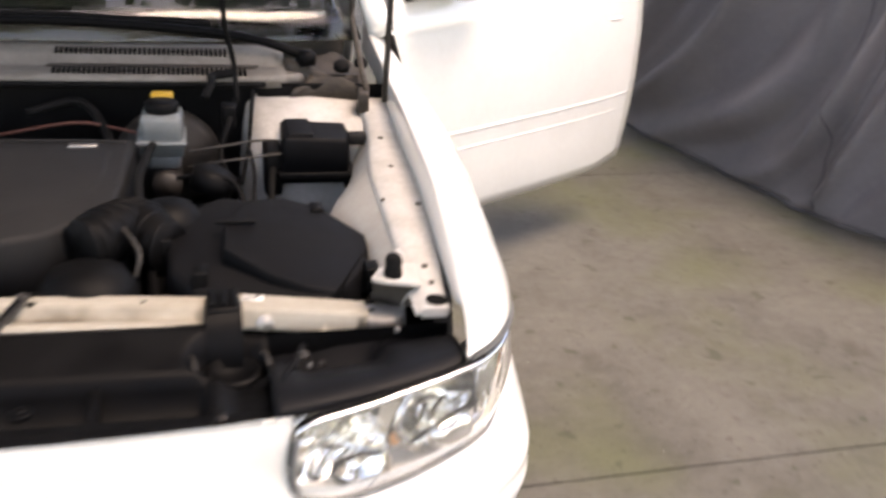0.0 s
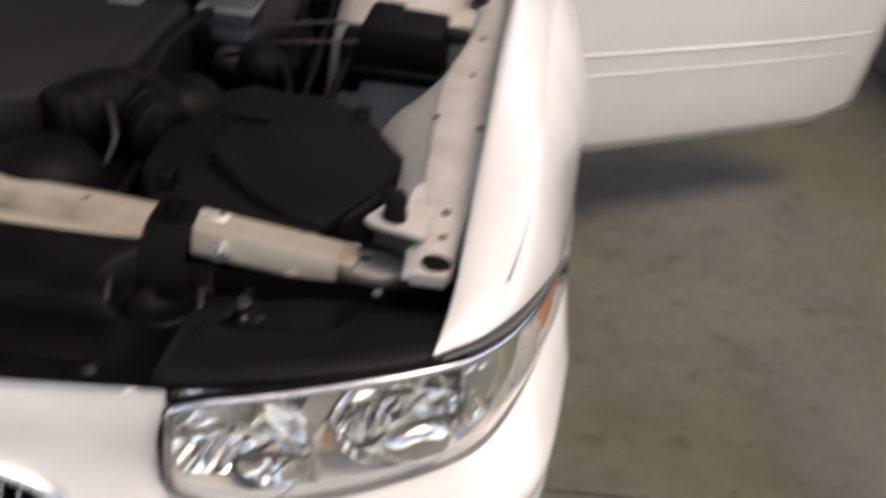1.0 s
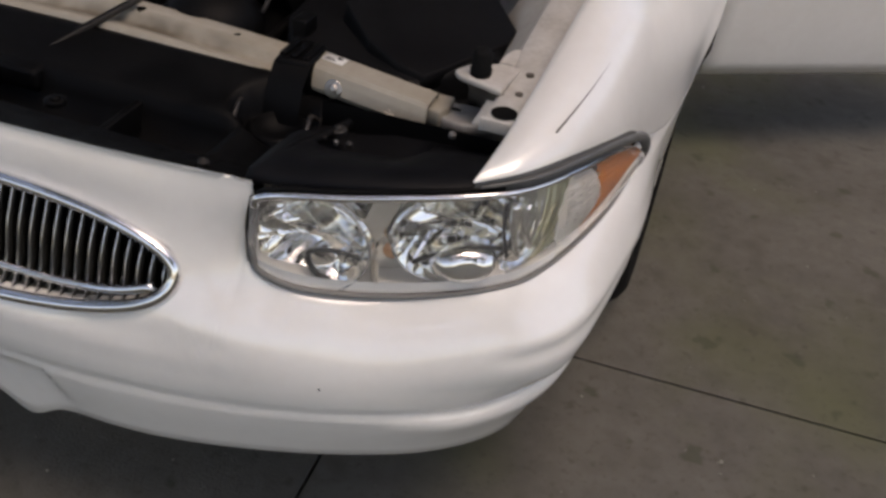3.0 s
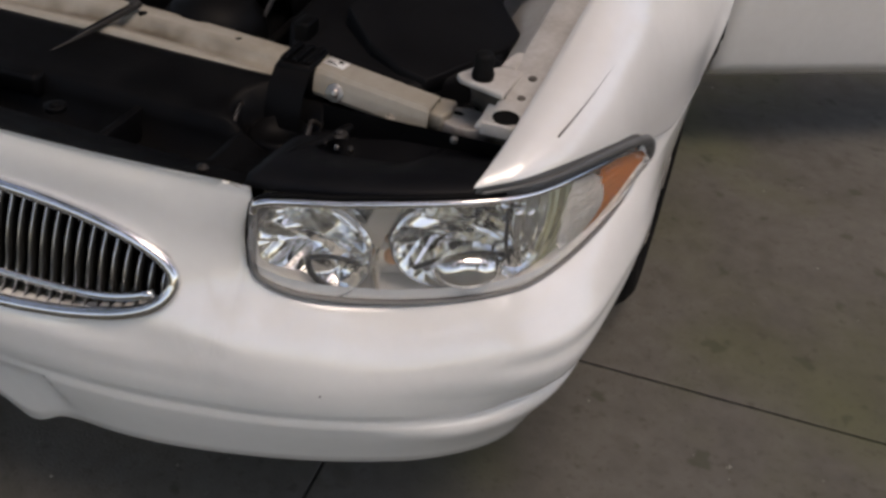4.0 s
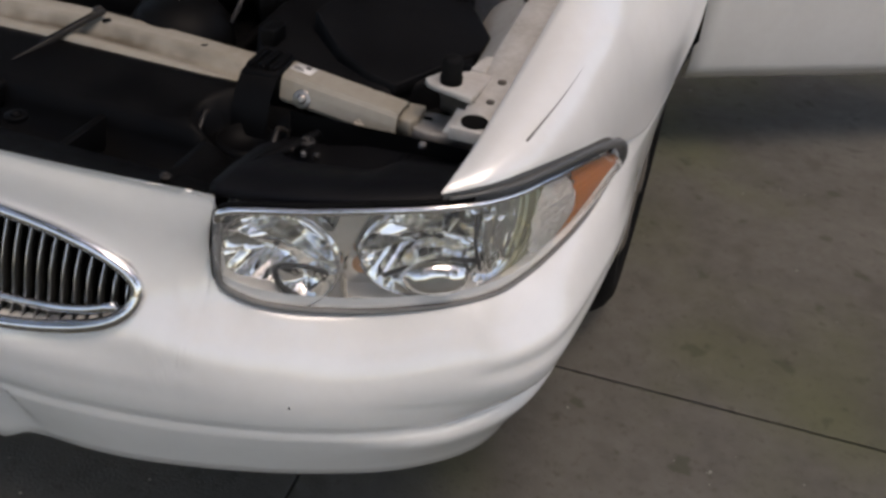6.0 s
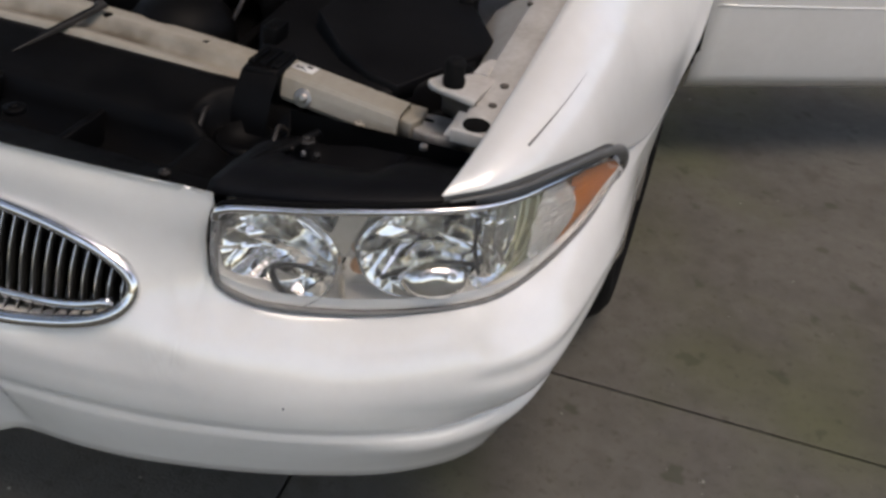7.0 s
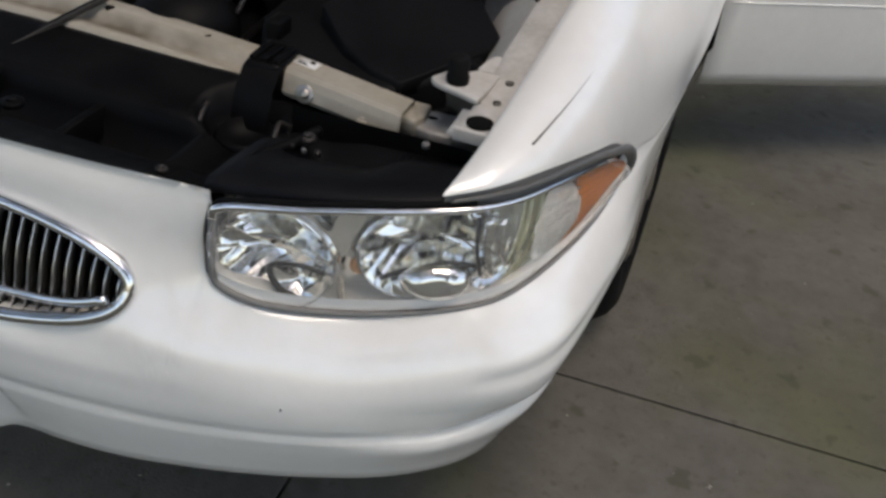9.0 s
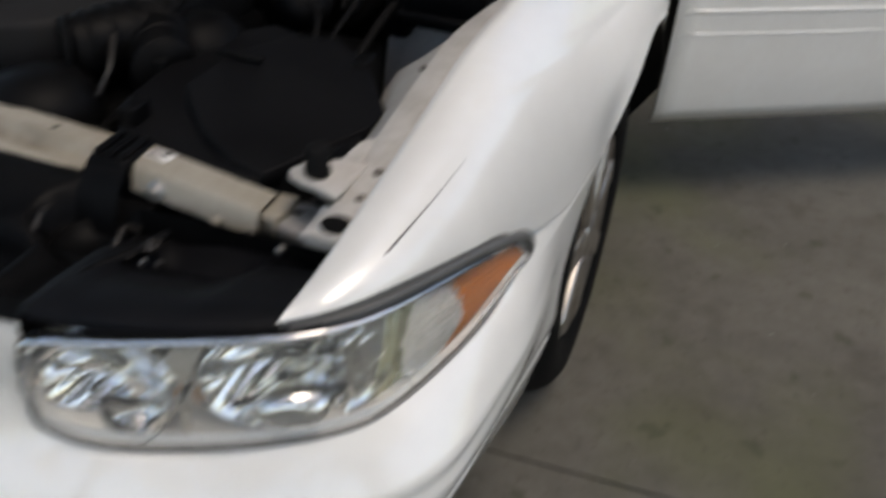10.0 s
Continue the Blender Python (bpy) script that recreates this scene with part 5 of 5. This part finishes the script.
hose_line([(0.22, 0.98, 0.815), (0.208, 0.88, 0.815), (0.20, 0.77, 0.81), (0.21, 0.66, 0.79)], 0.009)
hose_line([(0.295, 0.98, 0.80), (0.37, 0.97, 0.815), (0.44, 0.99, 0.82), (0.50, 1.0, 0.815)], 0.003, dark_steel)
hose_line([(0.29, 0.95, 0.775), (0.36, 0.925, 0.795), (0.43, 0.94, 0.80), (0.49, 0.96, 0.80)], 0.0025, dark_steel)
hose_line([(0.27, 0.90, 0.77), (0.33, 0.86, 0.79), (0.38, 0.84, 0.78), (0.40, 0.79, 0.75), (0.40, 0.72, 0.73)], 0.005)
hose_line([(0.42, 0.98, 0.80), (0.425, 0.90, 0.78), (0.42, 0.82, 0.75), (0.43, 0.76, 0.72)], 0.005)
hose_line([(-0.1, 1.10, 0.80), (0.05, 1.12, 0.82), (0.14, 1.11, 0.81), (0.20, 1.09, 0.80)], 0.0035, orange_wire, "faded orange wire", "wire")
hose_line([(-0.05, 1.16, 0.83), (0.06, 1.18, 0.85), (0.12, 1.10, 0.80), (0.13, 1.02, 0.77)], 0.01)
hose_line([(0.40, 1.18, 0.86), (0.38, 1.06, 0.84), (0.36, 1.02, 0.78), (0.38, 0.95, 0.74)], 0.006)
hose_line([(0.44, 1.20, 0.87), (0.43, 1.09, 0.86), (0.42, 1.02, 0.80), (0.40, 0.94, 0.74)], 0.005)
hose_line([(0.47, 0.99, 0.77), (0.46, 0.90, 0.74), (0.455, 0.80, 0.70), (0.46, 0.74, 0.68)], 0.008)
hose_line([(0.33, 1.11, 0.88), (0.345, 1.16, 0.90), (0.35, 1.20, 0.905), (0.40, 1.22, 0.91)], 0.01)
part("throttle_drum", lathe([(0.02, 0.0), (0.045, 0.01), (0.045, 0.05), (0.02, 0.06)], pose(0.33, 0.88, 0.74, 0, 20, 0), 24), black_plastic, car)
part("relay", box((0.365, 1.07, 0.82), (0.395, 1.11, 0.872), 0.006), black_plastic, car)
part("battery_tray", box((0.3, 0.78, 0.6), (0.46, 0.95, 0.70), 0.02), black_plastic, car)

# firewall and cowl
part("firewall", grid([[(-0.76 + 1.52 * i / 12, 1.24, z) for i in range(13)] for z in (0.88, 0.7, 0.5, 0.25)]), black_plastic, car)
cw = []
for y, z in ((1.212, 0.884), (1.212, 0.894), (1.22, 0.901), (1.262, 0.908), (1.268, 0.90), (1.292, 0.908), (1.30, 0.926), (1.34, 0.938), (1.372, 0.939)):
    cw.append([(x, y + 0.1 * (x / 0.75) ** 4, z - 0.01 * (x / 0.7) ** 4) for x in (-0.70 + 1.22 * i / 48 for i in range(49))])
cowl = part("cowl_panel", grid(cw), cowl_grey, car, "pale grey cowl panel with black vent slots")
thick(cowl, 0.004)
for i in range(40):
    x = 0.0 + 0.0108 * i
    part("vent_slot", box((x, 1.226, 0.899), (x + 0.0055, 1.262, 0.9105), 0.0), ink, cowl)
    if i < 36:
        part("vent_slot", box((x, 1.306, 0.924), (x + 0.005, 1.332, 0.9385), 0.0), ink, cowl)
# Solid dark strip in the groove; its colour stands for the recess's shade.
part("recess_shade_strip", prism([(-0.02, 1.266), (0.45, 1.268), (0.46, 1.292), (-0.015, 1.29)], 0.9105, 0.90, 0.003, 0.002), brown_trim, cowl, "dark strip standing for the shaded recess between the vent rows")
part("cowl_seal", tube([(x, 1.208 + 0.1 * (x / 0.75) ** 4, 0.882 - 0.01 * (x / 0.7) ** 4) for x in (-0.68 + 1.15 * i / 30 for i in range(31))], 0.007, 8), rubber, car, "black cowl seal")
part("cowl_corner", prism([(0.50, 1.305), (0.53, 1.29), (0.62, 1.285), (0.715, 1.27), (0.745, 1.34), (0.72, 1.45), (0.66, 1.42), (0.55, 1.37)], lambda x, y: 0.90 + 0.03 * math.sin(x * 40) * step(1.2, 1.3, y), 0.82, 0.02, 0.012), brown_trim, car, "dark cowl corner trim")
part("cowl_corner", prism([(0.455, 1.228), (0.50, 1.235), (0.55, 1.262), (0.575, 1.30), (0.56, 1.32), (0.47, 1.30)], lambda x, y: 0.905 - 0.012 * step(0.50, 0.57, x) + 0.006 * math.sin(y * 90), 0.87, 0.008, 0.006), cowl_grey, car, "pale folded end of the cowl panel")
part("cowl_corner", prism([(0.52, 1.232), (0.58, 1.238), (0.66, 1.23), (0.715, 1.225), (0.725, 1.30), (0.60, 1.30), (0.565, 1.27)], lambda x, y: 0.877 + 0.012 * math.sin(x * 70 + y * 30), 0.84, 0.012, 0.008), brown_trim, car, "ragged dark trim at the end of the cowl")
for s in (1, -1):
    part("hinge", tube([(s * 0.70, 1.16, 0.885), (s * 0.702, 1.30, 0.93), (s * 0.70, 1.42, 1.02), (s * 0.69, 1.34, 1.20)], 0.008, 8, 20), brown_trim, car, "bonnet hinge arm")
part("hinge_bracket", prism([(0.675, 1.13), (0.70, 1.12), (0.712, 1.19), (0.685, 1.2)], 0.885, 0.84, 0.004, 0.004), brown_trim, car)
for x, y, z, r in ((0.56, 1.32, 0.90, 0.018), (0.66, 1.305, 0.90, 0.02), (0.71, 1.32, 0.905, 0.016)):
    part("grommet", lathe([(r, 0.0), (r * 1.05, 0.012), (r * 0.6, 0.02)], pose(x, y, z, 20, 0, 0), 16), rubber, car)
# wiper
wip = part("wiper", tube([(0.57, 1.31, 0.93), (0.46, 1.325, 0.962), (0.32, 1.355, 0.975), (0.05, 1.385, 0.985), (-0.25, 1.385, 0.985)], 0.011, 8, 30), black_plastic, car, "black wiper arm and blade")
part("blade", tube([(0.35, 1.385, 0.985), (0.0, 1.41, 0.995), (-0.30, 1.41, 0.995)], 0.008, 8, 20), rubber, wip)
part("wiper_pivot", lathe([(0.022, 0.91), (0.024, 0.935), (0.012, 0.945)], pose(0.575, 1.305, 0), 20), black_plastic, wip)
# bonnet strut and washer hose
part("bonnet_strut", tube([(0.722, 1.05, 0.89), (0.725, 1.04, 1.15), (0.70, 1.0, 1.80)], 0.007, 10), dark_steel, car, "thin bonnet support strut")
part("washer_hose", tube([(0.40, 1.12, 0.87), (0.395, 1.15, 0.95), (0.375, 1.12, 1.05), (0.36, 1.05, 1.25), (0.33, 1.05, 1.68)], 0.006, 8, 30), rubber, car, "thin black washer hose")
part("bonnet_liner", grid([[hood_m @ Vector((u * lerp(0.66, 0.56, f), -0.1 - 1.1 * f, -0.04)) for u in (-1, -0.5, 0, 0.5, 1)] for f in (0, 0.3, 0.6, 1)]), black_plastic, car)

# wheel-well liners
for y in (WHEEL_Y, RW):
    for s in (1, -1):
        part("wheel_liner", grid([[(s * x, y + 0.415 * math.cos(a), WHEEL_Z + 0.415 * math.sin(a)) for x in (0.62, lerp(0.80, 0.888, step(0.0, 0.35, math.sin(a))) if math.cos(a) > 0 else lerp(0.78, 0.896, step(0.55, 0.85, math.sin(a))))] for a in (math.pi * (-0.05 + 1.1 * i / 20) for i in range(21))], flip=(s < 0)), black_plastic, car)

# ---- covered vehicle under a grey cloth ----
def drape():
    base = spline([(3.45, 1.35, 0), (3.05, 2.09, 0), (2.9, 2.39, 0), (2.77, 2.9, 0), (2.6, 3.67, 0), (2.5, 4.4, 0), (2.55, 5.2, 0)], 140)
    rows = []
    for j in range(60):
        f = j / 59
        row = []
        for i, p in enumerate(base):
            d = base[min(i + 1, 139)] - base[max(i - 1, 0)]
            side = Vector((d.y, -d.x, 0)).normalized()
            side = side if side.x < 0 else -side
            u = i / 139 * 4.6
            if f < 0.72:
                z = f / 0.72 * 1.55
                back = 0.10 * (z / 1.55) ** 2 + 0.25 * step(1.2, 1.55, z)
            else:
                z = 1.55 + 0.1 * (f - 0.72) / 0.28
                back = 0.35 + 1.6 * (f - 0.72) / 0.28
            a = u * 11.0 + 8.0 * math.log(z + 0.25) + 2.6 * noise.noise(Vector((u * 0.9, z * 0.9, 5.0)))
            fold = (0.17 * (0.5 + 0.5 * math.sin(a)) ** 2.4 * (0.35 + 0.65 * abs(noise.noise(Vector((u * 1.1, z * 0.6, 8.0)))) * 2) + 0.012 * math.sin(a * 2.3 + 1 + z) + 0.09 * noise.noise(Vector((u * 1.3 + z * 1.2, z * 0.9, 3.1)))) * (0.3 + 0.7 * step(0.0, 0.35, z)) * (1 - 0.6 * step(1.3, 1.6, z))
            ripple = 0.012 * noise.noise(Vector((u * 4 + z * 4, z * 3, 1.7)))
            q = p + side * (fold + ripple - back)
            row.append((q.x, q.y, max(z, 0.004) + (0.004 + 0.01 * noise.noise(Vector((u * 3, 0, 0))) if j == 0 else 0)))
        rows.append(row)
    ob = part("vehicle_cover", grid(rows, flip=True), cloth, None)
    thick(ob, 0.004)
    hem = [Vector(p) for p in rows[0]]
    part("hem", tube([(p.x, p.y, 0.007) for p in hem[::2]], 0.008, 8, 200), hem_cloth, ob, "turned hem lying on the concrete")
    part("seam", tube([Vector(r[46]) + Vector((-0.002, 0, 0)) for r in rows[1:44]], 0.0035, 6), hem_cloth, ob, "stitched seam down the cloth")
    return tagged(ob, "grey cloth cover hanging in folds over a parked vehicle", "cover")


drape()


# ---- trees ----
def tree(x, y, height, spread, seed, lean=(0, 0)):
    rng = random.Random(seed)
    t = thing("tree", "tall leafy tree with a spreading crown, unseen, for reflections and shade", "tree", group="trees round the driveway")
    t.location = (x, y, -0.06)
    bm = tube([(0, 0, 0), (0.05 * lean[0], 0.05 * lean[1], height * 0.25), (lean[0] * 0.3, lean[1] * 0.3, height * 0.55), (lean[0], lean[1], height * 0.9)], (0.2, 0.05), 12, 14)
    tips = []
    for limb in range(11):
        a = rng.uniform(0, 6.283)
        h = height * rng.uniform(0.35, 0.8)
        r = spread * rng.uniform(0.5, 1.0)
        k = float(np.interp(h / height, (0, 0.25, 0.55, 0.9), (0, 0.05, 0.3, 1)))
        start = Vector((lean[0] * k, lean[1] * k, h))
        end = start + Vector((r * math.cos(a), r * math.sin(a), height * rng.uniform(0.08, 0.25)))
        tube([start, start.lerp(end, 0.5) + Vector((0, 0, 0.2)), end], (0.07, 0.015), 7, 8, bm=bm)
        tips += [start.lerp(end, f) for f in (0.45, 0.65, 0.85, 1.0)]
    tips.append(Vector((lean[0], lean[1], height)))
    part("trunk", bm, bark, t)
    verts, faces = [], []
    for tip in tips:
        for c in range(3):
            cc = tip + Vector((rng.gauss(0, 0.45), rng.gauss(0, 0.45), rng.gauss(0, 0.35)))
            for q in range(42):
                p = cc + Vector((rng.gauss(0, 0.2), rng.gauss(0, 0.2), rng.gauss(0, 0.15)))
                e = Euler((rng.uniform(-0.9, 0.9), rng.uniform(-0.9, 0.9), rng.uniform(0, 6.28))).to_matrix()
                w = rng.uniform(0.07, 0.14)
                n = len(verts)
                for lx, ly in ((-w, 0), (0, -w * 0.55), (w * 1.2, 0), (0, w * 0.55)):
                    verts.append(tuple(p + e @ Vector((lx, ly, 0))))
                faces.append((n, n + 1, n + 2, n + 3))
    me = bpy.data.meshes.new("crown")
    me.from_pydata(verts, [], faces)
    me.materials.append(leaf)
    ob = new("crown", me)
    ob.parent = t
    ob["kind"] = "stuff"
    return t


# Trees out of view, set for reflections; the first is added to shade the door.
TREES = ((9.0, -7.6, 11.0, 4.8, 44, (-0.8, 0.6)), (5.6, 7.6, 14.0, 4.4, 41, (-2.6, -4.0)), (9.4, 5.4, 14.0, 4.4, 42, (-1.2, -0.4)), (2.4, 11.0, 15.5, 4.6, 43, (0.2, -1.2)), (-2.2, 9.5, 9.0, 4.0, 6, (0.6, -3.4)), (-6.7, 1.4, 9.6, 3.4, 31, (5.8, 2.4)), (-2.9, 5.6, 7.2, 2.6, 21, (2.8, -2.6)), (-4.6, -5.0, 8.0, 4.0, 1, (2.2, 2.4)), (1.0, -8.0, 9.5, 3.2, 2, (0.2, 6.0)), (6.2, -4.6, 8.5, 3.8, 3, (-1.2, 0.4)), (-5.6, 2.6, 8.5, 4.2, 4, (3.0, 0.2)), (-4.5, 8.5, 9.0, 4.2, 9, (2.0, -2.8)), (-12.0, -2.0, 10.0, 4.5, 11), (-10.0, 9.0, 10.0, 4.5, 14))
for args in TREES:
    tree(*args)


# ---- floor slabs ----
SLAB_X = (-6.2, -3.39, -0.39, 2.61, 6.2)
SLAB_Y = (-3.8, -2.2, 0.0, 2.13, 4.3, 7.5)
for x0, x1 in zip(SLAB_X[:-1], SLAB_X[1:]):
    for y0, y1 in zip(SLAB_Y[:-1], SLAB_Y[1:]):
        part("slab", box((x0 + 0.0035, y0 + 0.0035, -0.05), (x1 - 0.0035, y1 - 0.0035, 0.0), 0.0, m=FLOOR_TURN), concrete, floor, smooth=False)

# small chips and crumbs lying about the car's nose
rng = random.Random(7)
bm = bmesh.new()
for i in range(150):
    x, y = rng.uniform(-0.5, 1.6), rng.uniform(-0.75, 0.35)
    r, a = rng.uniform(0.0015, 0.0042), rng.uniform(0, 6.28)
    ring = [bm.verts.new((x + r * rng.uniform(0.5, 1.1) * math.cos(a + k * 1.257), y + r * rng.uniform(0.4, 0.9) * math.sin(a + k * 1.257), 0.0)) for k in range(5)]
    tip = bm.verts.new((x + 0.2 * r, y, r * rng.uniform(0.4, 0.8)))
    for k in range(5):
        bm.faces.new((ring[k], ring[(k + 1) % 5], tip))
tagged(part("grit", bm, grit_mat, None, smooth=False), "pale grit and crumbs scattered on the concrete", "grit", kind="stuff")
